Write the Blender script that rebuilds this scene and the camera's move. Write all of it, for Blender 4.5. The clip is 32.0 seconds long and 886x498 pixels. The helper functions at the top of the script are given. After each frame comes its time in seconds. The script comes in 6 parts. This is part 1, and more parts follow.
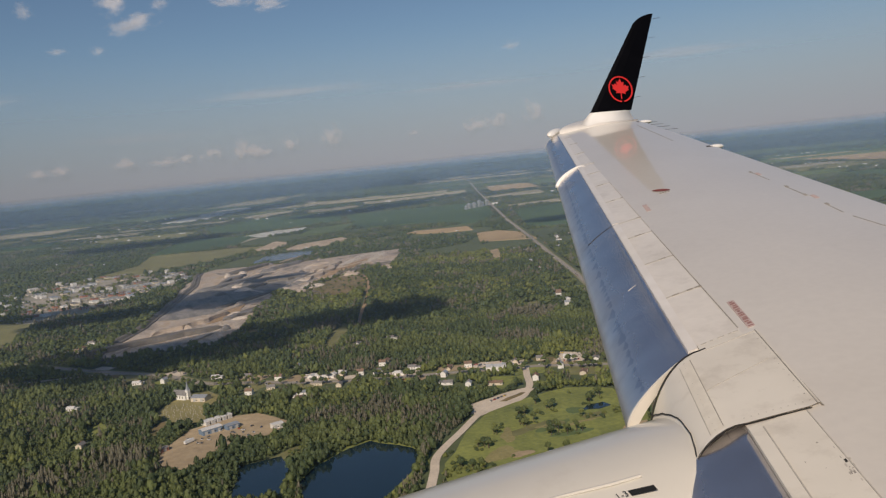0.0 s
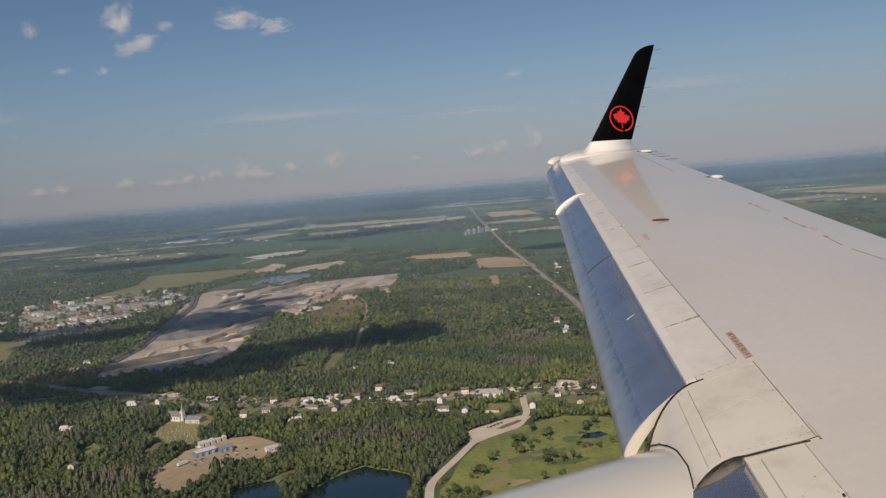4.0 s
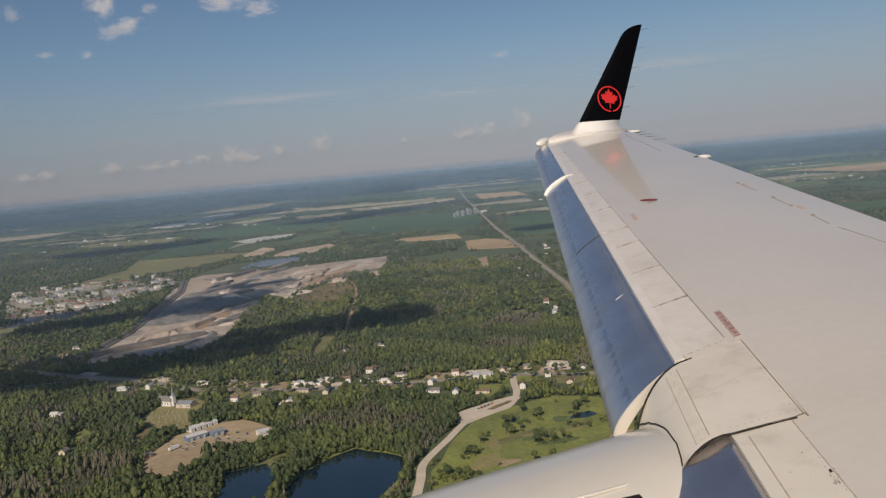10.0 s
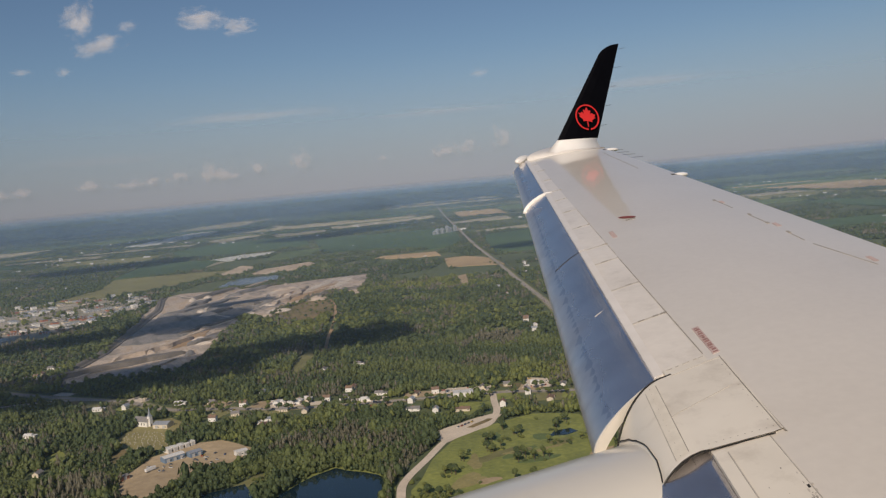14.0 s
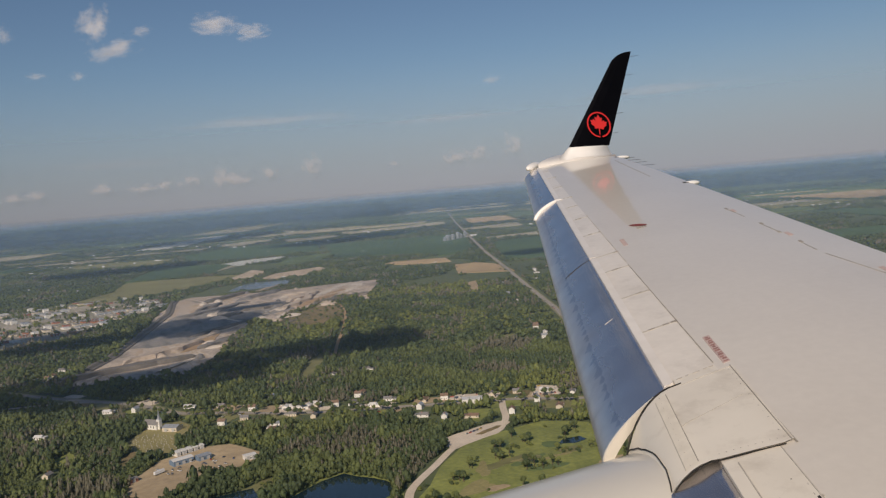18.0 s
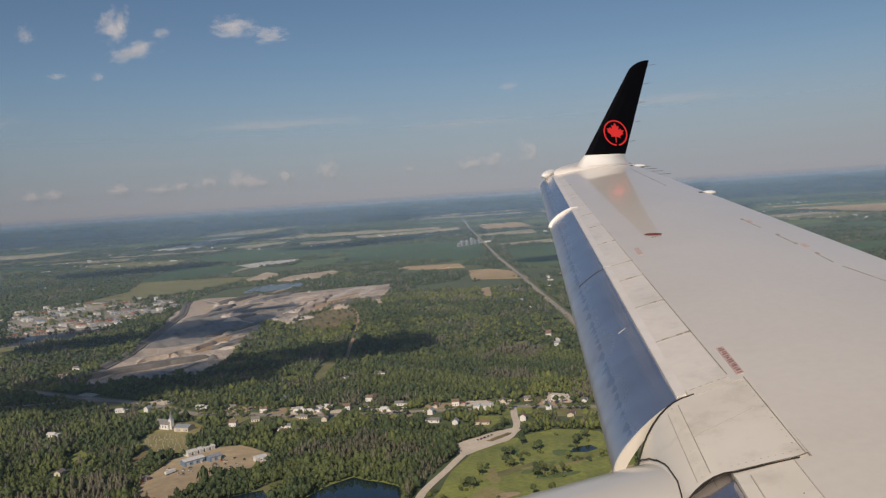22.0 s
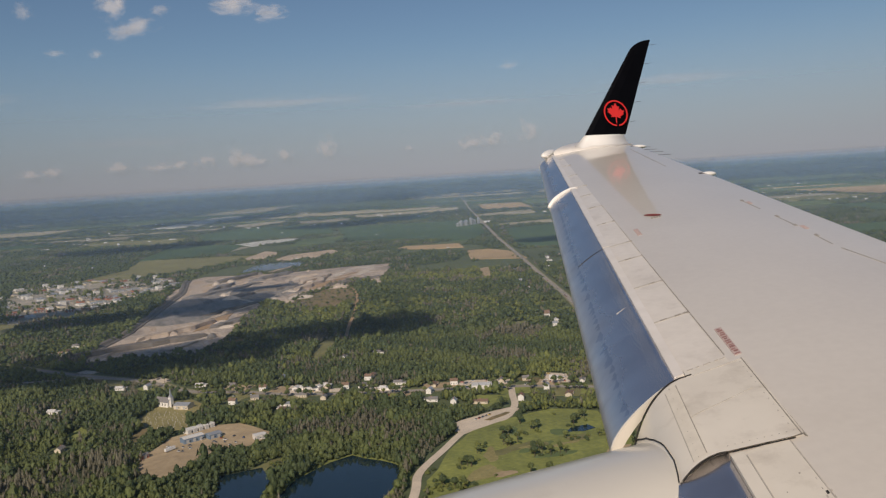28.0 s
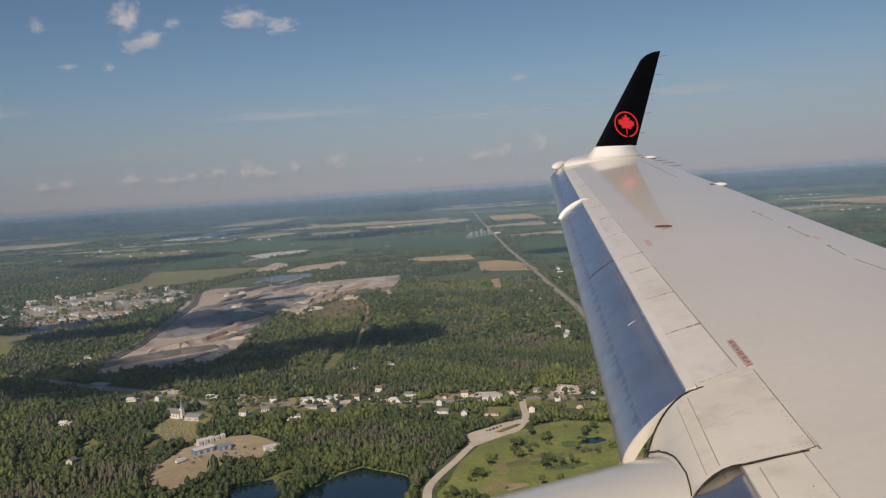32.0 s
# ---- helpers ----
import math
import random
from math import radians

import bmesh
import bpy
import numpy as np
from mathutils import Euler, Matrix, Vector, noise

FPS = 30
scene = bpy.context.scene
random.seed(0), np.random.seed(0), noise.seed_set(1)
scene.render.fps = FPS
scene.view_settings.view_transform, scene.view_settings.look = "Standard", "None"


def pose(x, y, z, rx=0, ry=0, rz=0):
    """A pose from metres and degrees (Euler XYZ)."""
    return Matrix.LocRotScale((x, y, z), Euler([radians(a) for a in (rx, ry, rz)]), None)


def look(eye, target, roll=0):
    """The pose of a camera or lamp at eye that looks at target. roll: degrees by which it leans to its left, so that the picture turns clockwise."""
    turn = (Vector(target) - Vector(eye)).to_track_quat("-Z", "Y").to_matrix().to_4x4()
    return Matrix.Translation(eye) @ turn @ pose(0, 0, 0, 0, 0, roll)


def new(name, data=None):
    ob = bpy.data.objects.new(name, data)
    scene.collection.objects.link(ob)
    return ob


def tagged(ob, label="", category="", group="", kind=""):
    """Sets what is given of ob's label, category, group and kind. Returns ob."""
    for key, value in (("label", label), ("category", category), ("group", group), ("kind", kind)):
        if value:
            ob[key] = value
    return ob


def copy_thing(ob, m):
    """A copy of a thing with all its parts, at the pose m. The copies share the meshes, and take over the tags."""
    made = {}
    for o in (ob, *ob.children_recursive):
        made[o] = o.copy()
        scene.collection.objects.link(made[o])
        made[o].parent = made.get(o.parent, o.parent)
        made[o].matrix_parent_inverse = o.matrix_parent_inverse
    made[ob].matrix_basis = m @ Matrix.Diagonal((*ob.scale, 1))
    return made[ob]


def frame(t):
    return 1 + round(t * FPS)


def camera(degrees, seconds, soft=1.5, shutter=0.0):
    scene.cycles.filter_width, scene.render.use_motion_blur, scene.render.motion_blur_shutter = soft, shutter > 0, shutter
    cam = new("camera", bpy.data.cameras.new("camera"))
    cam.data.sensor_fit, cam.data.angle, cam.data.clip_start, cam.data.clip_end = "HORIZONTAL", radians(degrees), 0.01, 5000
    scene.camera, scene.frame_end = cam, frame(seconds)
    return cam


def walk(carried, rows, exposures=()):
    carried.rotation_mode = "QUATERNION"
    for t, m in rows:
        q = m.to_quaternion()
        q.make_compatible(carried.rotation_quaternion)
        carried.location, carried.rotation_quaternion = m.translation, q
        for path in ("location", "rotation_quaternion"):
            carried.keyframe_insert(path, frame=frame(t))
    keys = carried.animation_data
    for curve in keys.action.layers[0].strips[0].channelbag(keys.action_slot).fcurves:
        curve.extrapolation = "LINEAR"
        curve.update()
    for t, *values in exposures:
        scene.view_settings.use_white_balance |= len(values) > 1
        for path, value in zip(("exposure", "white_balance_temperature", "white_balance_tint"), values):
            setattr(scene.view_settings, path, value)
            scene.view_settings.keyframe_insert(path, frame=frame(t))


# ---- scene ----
cam = camera(56.0, 32.0, soft=1.3)

# the seat by the window, at the origin; x aft, y outboard over the wing, z up
TURNS = (
    (0, 84.55, 5.81, -21.58),
    (0.5, 85.70, 5.93, -22.81),
    (1, 87.10, 5.90, -23.24),
    (1.5, 87.75, 6.10, -22.71),
    (2, 86.15, 5.54, -21.01),
    (2.5, 85.16, 4.77, -21.42),
    (4.5, 86.75, 4.72, -21.42),
    (5, 87.01, 4.66, -19.77),
    (5.5, 86.24, 4.74, -19.04),
    (6, 85.50, 4.91, -19.65),
    (6.5, 85.70, 5.18, -19.84),
    (7, 86.31, 5.22, -19.16),
    (7.5, 86.18, 5.43, -20.05),
    (8, 85.42, 5.18, -20.93),
    (8.5, 85.19, 5.16, -21.75),
    (9, 85.07, 5.00, -22.66),
    (9.5, 84.98, 5.04, -23.15),
    (10, 85.00, 5.22, -22.34),
    (10.5, 84.98, 5.15, -22.60),
    (11, 85.23, 5.36, -22.81),
    (11.5, 85.15, 5.71, -23.47),
    (12, 85.77, 5.91, -24.08),
    (12.5, 87.25, 5.62, -24.74),
    (13, 87.78, 5.76, -23.69),
    (13.5, 86.96, 5.43, -23.62),
    (14, 86.08, 5.30, -23.76),
    (14.5, 85.18, 5.19, -22.90),
    (16.5, 87.56, 5.02, -24.78),
    (17, 87.44, 4.85, -24.45),
    (17.5, 87.30, 4.93, -24.74),
    (18, 86.57, 4.82, -23.02),
    (18.5, 86.40, 4.69, -23.46),
    (19, 85.79, 4.42, -23.71),
    (19.5, 84.97, 4.10, -22.49),
    (20, 84.89, 4.09, -22.64),
    (20.5, 85.63, 3.98, -22.51),
    (21, 86.34, 4.10, -22.29),
    (21.5, 86.83, 3.96, -23.22),
    (22, 87.03, 3.83, -22.00),
    (22.5, 86.76, 3.74, -22.60),
    (23, 87.37, 3.91, -22.78),
    (23.5, 87.81, 4.00, -22.36),
    (24, 87.59, 3.84, -22.39),
    (24.5, 87.10, 3.75, -21.98),
    (25, 85.90, 3.84, -22.51),
    (25.5, 85.17, 3.64, -21.28),
    (27.5, 85.64, 3.61, -21.42),
    (28, 85.64, 3.56, -22.04),
    (28.5, 85.40, 3.40, -21.31),
    (29, 85.29, 3.20, -21.84),
    (29.5, 86.23, 3.56, -21.89),
    (30, 86.98, 3.64, -22.44),
    (30.5, 87.39, 3.81, -22.13),
    (31, 87.35, 3.93, -21.50),
    (31.5, 86.43, 3.55, -21.83),
    (32, 86.47, 3.65, -21.32),
)
EYE = (0.0, 0.0, 0.0)
BANK = Matrix.Rotation(radians(-0.55), 4, Vector((0.927, -0.375, 0.0)))   # the aeroplane's lean over the level land
walk(cam, [(t, BANK @ pose(*EYE, rx, ry, rz)) for t, rx, ry, rz in TURNS], exposures=[(0.0, 0.0, 6560, 13), (32.0, 0.0, 6560, 13)])

# ---- light ----
SUN_TO = Vector((-0.50, -0.67, 0.55)).normalized()
sky_world = bpy.data.worlds.new("sky_world")
scene.world = sky_world
sky_world.use_nodes = True
wn = sky_world.node_tree
sky = wn.nodes.new("ShaderNodeTexSky")
sky.sky_type = "NISHITA"
sky.sun_disc = False
sky.sun_elevation = math.asin(SUN_TO.z)
sky.sun_rotation = math.atan2(SUN_TO.x, SUN_TO.y)
sky.altitude = 300
sky.air_density, sky.dust_density, sky.ozone_density = 1.1, 0.12, 4.2
wn.links.new(sky.outputs[0], wn.nodes["Background"].inputs[0])
wn.nodes["Background"].inputs[1].default_value = 0.053
sun_data = bpy.data.lights.new("sun", "SUN")
sun_data.energy, sun_data.angle, sun_data.color = 3.85, radians(0.53), (1.0, 0.87, 0.70)
sun = new("sun", sun_data)
sun.matrix_world = look(SUN_TO * 900, (0, 0, 0))


# ---- materials ----
def mat(name, base, rough=0.6, metal=0.0, spread=0.15, grain=1.0, bump=0.0, second=None, island=0.0, piece=0.0, coat=0.0, plan=False, big=0.0):
    """Colour varied at two scales; grain is the size in metres of the finer one."""
    m = bpy.data.materials.new(name)
    m.use_nodes = True
    nt = m.node_tree
    bsdf = nt.nodes["Principled BSDF"]
    N, L = nt.nodes.new, nt.links.new
    geo = N("ShaderNodeTexCoord")
    src = geo.outputs["UV"] if plan else geo.outputs["Object"]
    fine = N("ShaderNodeTexNoise")
    fine.inputs["Scale"].default_value = 1.0 / grain
    fine.inputs["Detail"].default_value = 6
    L(src, fine.inputs["Vector"])
    wide = N("ShaderNodeTexNoise")
    wide.inputs["Scale"].default_value = 1.0 / (big or grain * 9)
    wide.inputs["Detail"].default_value = 3
    L(src, wide.inputs["Vector"])
    add = N("ShaderNodeMath")
    add.operation = "ADD"
    L(fine.outputs[0], add.inputs[0])
    L(wide.outputs[0], add.inputs[1])
    last = add.outputs[0]
    for amount, node, socket in ((island, "ShaderNodeNewGeometry", "Random Per Island"), (piece, "ShaderNodeObjectInfo", "Random")):
        if amount:
            r = N(node)
            mul = N("ShaderNodeMath")
            mul.operation = "MULTIPLY_ADD"
            mul.inputs[1].default_value = amount
            L(r.outputs[socket], mul.inputs[0])
            L(last, mul.inputs[2])
            sub = N("ShaderNodeMath")
            sub.operation = "SUBTRACT"
            sub.inputs[1].default_value = amount / 2
            L(mul.outputs[0], sub.inputs[0])
            last = sub.outputs[0]
    ramp = N("ShaderNodeValToRGB")
    lo = second or tuple(c * (1 - spread) for c in base)
    hi = tuple(min(1, c * (1 + spread)) for c in base)
    ramp.color_ramp.elements[0].position, ramp.color_ramp.elements[1].position = 0.30, 0.70
    ramp.color_ramp.elements[0].color = (*lo, 1)
    ramp.color_ramp.elements[1].color = (*hi, 1)
    half = N("ShaderNodeMath")
    half.operation = "MULTIPLY"
    half.inputs[1].default_value = 0.5
    L(last, half.inputs[0])
    L(half.outputs[0], ramp.inputs[0])
    L(ramp.outputs[0], bsdf.inputs["Base Color"])
    bsdf.inputs["Roughness"].default_value = rough
    bsdf.inputs["Metallic"].default_value = metal
    bsdf.inputs["Coat Weight"].default_value = coat
    bsdf.inputs["Coat Roughness"].default_value = 0.06
    if bump:
        b = N("ShaderNodeBump")
        b.inputs["Strength"].default_value = bump
        b.inputs["Distance"].default_value = grain * 0.3
        L(fine.outputs[0], b.inputs["Height"])
        L(b.outputs[0], bsdf.inputs["Normal"])
    return m


PAINT = mat("white_wing_paint", (0.765, 0.718, 0.654), 0.34, 0, 0.05, 0.06, coat=0.45, second=(0.69, 0.645, 0.583), big=0.6)
GREYPAINT = mat("grey_wing_paint", (0.69, 0.647, 0.584), 0.34, 0, 0.02, 0.05, coat=0.62, second=(0.64, 0.598, 0.54), big=1.3)
CREAM = mat("cream_fairing_paint", (0.74, 0.695, 0.615), 0.38, 0, 0.04, 0.28, coat=0.4, second=(0.65, 0.605, 0.53), big=0.9)
NACELLE = mat("nacelle_paint", (0.66, 0.63, 0.57), 0.30, 0, 0.06, 0.3, coat=0.5)
WHITEPAINT = mat("white_gloss_paint", (0.84, 0.82, 0.79), 0.34, 0, 0.03, 0.2, coat=0.4, second=(0.78, 0.755, 0.72), big=0.8)
RIMPAINT = mat("slat_rim_paint", (0.79, 0.75, 0.705), 0.36, 0, 0.04, 0.1, coat=0.4, second=(0.71, 0.665, 0.61), big=0.7)
DOUBLER = mat("worn_doubler_paint", (0.70, 0.655, 0.575), 0.45, 0, 0.06, 0.05, second=(0.60, 0.555, 0.48))


def stain(m, tone, size, lo, hi, amount):
    """Grime in uneven smudges on the paint."""
    nt = m.node_tree
    N, L = nt.nodes.new, nt.links.new
    bsdf = nt.nodes["Principled BSDF"]
    tc, nz, ramp, mix = N("ShaderNodeTexCoord"), N("ShaderNodeTexNoise"), N("ShaderNodeMapRange"), N("ShaderNodeMix")
    nz.inputs["Scale"].default_value, nz.inputs["Detail"].default_value, nz.inputs["Roughness"].default_value = 1 / size, 8, 0.66
    L(tc.outputs["Object"], nz.inputs["Vector"])
    L(nz.outputs[0], ramp.inputs[0])
    ramp.inputs[1].default_value, ramp.inputs[2].default_value = lo, hi
    ramp.inputs[3].default_value, ramp.inputs[4].default_value = 0.0, amount
    mix.data_type = "RGBA"
    L(ramp.outputs[0], mix.inputs[0])
    L(bsdf.inputs["Base Color"].links[0].from_socket, mix.inputs[6])
    mix.inputs[7].default_value = (*tone, 1)
    L(mix.outputs[2], bsdf.inputs["Base Color"])
    bsdf.inputs["Specular IOR Level"].default_value = 0.35


stain(PAINT, (0.40, 0.35, 0.29), 0.22, 0.52, 0.80, 0.5)
stain(CREAM, (0.36, 0.31, 0.25), 0.26, 0.49, 0.76, 0.6)
stain(GREYPAINT, (0.50, 0.45, 0.39), 1.1, 0.55, 0.80, 0.35)
GREYPAINT.node_tree.nodes["Principled BSDF"].inputs["Specular IOR Level"].default_value = 0.5
stain(NACELLE, (0.40, 0.35, 0.28), 0.5, 0.58, 0.82, 0.4)
SLATMETAL = mat("polished_slat_metal", (0.76, 0.73, 0.73), 0.30, 0.92, 0.12, 0.16)
def film_and_reflection(m, tone, size, part_):
    """Uneven film and run marks that dull the polished metal, and a painted dark reflection."""
    nt = m.node_tree
    N, L = nt.nodes.new, nt.links.new
    bsdf = nt.nodes["Principled BSDF"]
    tc, mp, nz, ramp, mix = N("ShaderNodeTexCoord"), N("ShaderNodeMapping"), N("ShaderNodeTexNoise"), N("ShaderNodeMapRange"), N("ShaderNodeMix")
    mp.inputs["Scale"].default_value = size
    L(tc.outputs["Object"], mp.inputs[0])
    L(mp.outputs[0], nz.inputs["Vector"])
    nz.inputs["Scale"].default_value, nz.inputs["Detail"].default_value, nz.inputs["Roughness"].default_value = 1.0, 5, 0.6
    L(nz.outputs[0], ramp.inputs[0])
    ramp.inputs[1].default_value, ramp.inputs[2].default_value = 0.47, 0.70
    ramp.inputs[3].default_value, ramp.inputs[4].default_value = 0.0, part_
    base = bsdf.inputs["Base Color"].links[0].from_socket
    mix.data_type = "RGBA"
    L(ramp.outputs[0], mix.inputs[0])
    L(base, mix.inputs[6])
    mix.inputs[7].default_value = (*tone, 1)
    L(mix.outputs[2], bsdf.inputs["Base Color"])
    # a ragged dark reflection painted across the chord; ahead of it the film is duller
    def op(kind, a, b=0.0):
        n = N("ShaderNodeMath")
        n.operation = kind
        for k, v in enumerate((a, b)):
            if isinstance(v, float):
                n.inputs[k].default_value = v
            else:
                L(v, n.inputs[k])
        return n.outputs[0]

    def ripple(scale, detail):
        n, c = N("ShaderNodeTexNoise"), N("ShaderNodeCombineXYZ")
        L(sep.outputs[0], c.inputs[0])
        L(c.outputs[0], n.inputs["Vector"])
        n.inputs["Scale"].default_value, n.inputs["Detail"].default_value = scale, detail
        return n.outputs[0]

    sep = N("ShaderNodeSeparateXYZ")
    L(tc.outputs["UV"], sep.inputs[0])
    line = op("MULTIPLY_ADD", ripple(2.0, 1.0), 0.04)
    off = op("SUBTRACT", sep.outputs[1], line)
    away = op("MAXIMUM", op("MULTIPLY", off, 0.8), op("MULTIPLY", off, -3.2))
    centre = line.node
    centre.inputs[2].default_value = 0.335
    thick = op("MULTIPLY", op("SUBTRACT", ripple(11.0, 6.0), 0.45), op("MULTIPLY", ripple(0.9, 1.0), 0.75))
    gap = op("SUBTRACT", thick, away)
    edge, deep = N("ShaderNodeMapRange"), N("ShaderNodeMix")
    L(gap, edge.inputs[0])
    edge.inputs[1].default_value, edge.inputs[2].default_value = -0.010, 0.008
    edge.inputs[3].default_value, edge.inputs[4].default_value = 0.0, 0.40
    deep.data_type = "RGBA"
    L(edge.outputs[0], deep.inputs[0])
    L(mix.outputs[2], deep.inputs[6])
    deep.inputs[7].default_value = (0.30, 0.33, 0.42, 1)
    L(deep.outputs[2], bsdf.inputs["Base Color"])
    rough_, wide = N("ShaderNodeMapRange"), N("ShaderNodeTexNoise")
    wide.inputs["Scale"].default_value = 3.0
    wide.inputs["Detail"].default_value = 5
    L(tc.outputs["Object"], wide.inputs["Vector"])
    L(op("ADD", op("MULTIPLY", wide.outputs[0], 0.5), sep.outputs[1]), rough_.inputs[0])
    rough_.inputs[1].default_value, rough_.inputs[2].default_value = 0.45, 0.75
    rough_.inputs[3].default_value, rough_.inputs[4].default_value = 0.20, 0.42
    L(rough_.outputs[0], bsdf.inputs["Roughness"])


film_and_reflection(SLATMETAL, (0.52, 0.50, 0.52), (2.0, 3.4, 2.6), 0.5)
SEAL = mat("dark_rubber_seal", (0.020, 0.018, 0.017), 0.8, 0, 0.3, 0.05)
JOINT = mat("faint_panel_joint", (0.45, 0.415, 0.37), 0.6, 0, 0.3, 0.04)
DARKRED = mat("dark_red_marking", (0.22, 0.055, 0.045), 0.6, 0, 0.3, 0.02)
SEAM = mat("panel_seam", (0.31, 0.285, 0.25), 0.7, 0, 0.4, 0.06)
RIVET = mat("rivet_heads", (0.22, 0.20, 0.18), 0.5, 0.3, 0.3, 0.02)
BLACK = mat("black_winglet_paint", (0.0022, 0.0022, 0.0035), 0.6, 0, 0.3, 0.2)
BLACK.node_tree.nodes["Principled BSDF"].inputs["Specular IOR Level"].default_value = 0.05
RED = mat("red_emblem_paint", (0.62, 0.026, 0.022), 0.4, 0, 0.08, 0.1)
WICKM = mat("wick_metal", (0.08, 0.08, 0.085), 0.5, 0.4)
INK = mat("black_ink", (0.012, 0.012, 0.012), 0.6)

SOIL = mat("forest_ground", (0.095, 0.115, 0.048), 0.95, 0, 0.35, 14, plan=True, second=(0.060, 0.080, 0.036), big=420)


def leafy(name, base, low, through_):
    """Foliage: part of the light passes through the leaves."""
    m = mat(name, base, 0.7, 0, 0.3, 2.2, island=0.35, second=low, big=26)
    nt = m.node_tree
    N, L = nt.nodes.new, nt.links.new
    bsdf, out = nt.nodes["Principled BSDF"], nt.nodes["Material Output"]
    tr, mix = N("ShaderNodeBsdfTranslucent"), N("ShaderNodeMixShader")
    L(bsdf.inputs["Base Color"].links[0].from_socket, tr.inputs[0])
    mix.inputs[0].default_value = through_
    L(bsdf.outputs[0], mix.inputs[1])
    L(tr.outputs[0], mix.inputs[2])
    L(mix.outputs[0], out.inputs[0])
    return m


FOREST = [
    leafy("dark_foliage", (0.107, 0.144, 0.057), (0.060, 0.083, 0.037), 0.4),
    leafy("mid_foliage", (0.157, 0.189, 0.063), (0.096, 0.120, 0.046), 0.4),
    leafy("bright_foliage", (0.222, 0.247, 0.071), (0.136, 0.158, 0.049), 0.4),
    leafy("bare_grey_branches", (0.200, 0.185, 0.130), (0.125, 0.120, 0.080), 0.3),
]
BARK = mat("bark", (0.10, 0.075, 0.05), 0.9, 0, 0.4, 0.3, bump=0.5)
CROPDARK = mat("dark_green_crop", (0.064, 0.112, 0.042), 0.9, 0, 0.25, 12, second=(0.044, 0.082, 0.032), big=140)
CROPMID = mat("green_crop", (0.115, 0.155, 0.055), 0.9, 0, 0.25, 12, second=(0.08, 0.115, 0.042))
CROPOLIVE = mat("olive_hay", (0.215, 0.205, 0.085), 0.9, 0, 0.25, 16, second=(0.135, 0.135, 0.055), big=90)
STRAW = mat("cut_straw", (0.46, 0.335, 0.185), 0.9, 0, 0.2, 9, second=(0.35, 0.25, 0.13))
TANSOIL = mat("bare_tan_soil", (0.50, 0.405, 0.30), 0.95, 0, 0.2, 12, second=(0.34, 0.265, 0.185), big=70)
PALE = mat("pale_stubble", (0.42, 0.375, 0.26), 0.9, 0, 0.2, 14, second=(0.25, 0.225, 0.14))
DRYGRASS = mat("dry_grass", (0.27, 0.235, 0.10), 0.9, 0, 0.25, 3, second=(0.19, 0.17, 0.07))
DRYVERGE = mat("dry_verge", (0.25, 0.23, 0.13), 0.95, 0, 0.2, 4, second=(0.19, 0.185, 0.085), big=40)
TOWNGROUND = mat("worn_town_ground", (0.44, 0.39, 0.33), 0.9, 0, 0.2, 9, second=(0.15, 0.155, 0.085), big=60)
COVER = mat("white_row_covers", (0.60, 0.59, 0.55), 0.6, 0, 0.3, 10, second=(0.32, 0.33, 0.26))
MEADOW = mat("rough_meadow", (0.245, 0.262, 0.066), 0.9, 0, 0.25, 5, bump=0.4, second=(0.125, 0.150, 0.046), big=30)

def banded(name, colours, long_, wide_, turn):
    """Worked ground: long uneven bands of several tones, with rubble grain."""
    m = mat(name, colours[0], 0.95, 0, 0.5, 7, bump=0.6, big=30)
    nt = m.node_tree
    N, L = nt.nodes.new, nt.links.new
    tc, mp, nz, ramp, mul = N("ShaderNodeTexCoord"), N("ShaderNodeMapping"), N("ShaderNodeTexNoise"), N("ShaderNodeValToRGB"), N("ShaderNodeMix")
    mp.inputs["Rotation"].default_value = (0, 0, radians(turn))
    mp.inputs["Scale"].default_value = (1 / wide_, 1 / long_, 1)
    L(tc.outputs["Object"], mp.inputs[0])
    L(mp.outputs[0], nz.inputs["Vector"])
    nz.inputs["Scale"].default_value, nz.inputs["Detail"].default_value, nz.inputs["Roughness"].default_value = 1.0, 8, 0.62
    nz.inputs["Distortion"].default_value = 0.5
    L(nz.outputs[0], ramp.inputs[0])
    el = ramp.color_ramp.elements
    el[0].position, el[1].position = 0.37, 0.64
    el[0].color, el[1].color = (*colours[1], 1), (*colours[-1], 1)
    for k, c in enumerate(colours[2:-1]):
        e = el.new(0.37 + 0.27 * (k + 1) / (len(colours) - 2))
        e.color = (*c, 1)
    bsdf = nt.nodes["Principled BSDF"]
    fine = bsdf.inputs["Base Color"].links[0].from_socket
    mul.data_type, mul.blend_type = "RGBA", "MIX"
    mul.inputs[0].default_value = 0.64
    L(fine, mul.inputs[6])
    L(ramp.outputs[0], mul.inputs[7])
    L(mul.outputs[2], bsdf.inputs["Base Color"])
    return m


QUARRY = banded("quarry_ground", [(0.46, 0.385, 0.315), (0.16, 0.145, 0.13), (0.34, 0.29, 0.25), (0.55, 0.465, 0.385), (0.42, 0.30, 0.195), (0.66, 0.575, 0.485)], 170, 38, 22)
QUARRYPIT = banded("shaded_pit_ground", [(0.25, 0.235, 0.22), (0.13, 0.125, 0.12), (0.24, 0.225, 0.21), (0.33, 0.30, 0.27), (0.20, 0.19, 0.18)], 110, 26, 22)
SANDPIT = banded("sand_pit_ground", [(0.44, 0.34, 0.215), (0.20, 0.18, 0.075), (0.36, 0.27, 0.16), (0.46, 0.36, 0.23), (0.40, 0.30, 0.18), (0.52, 0.42, 0.28)], 120, 60, -35)
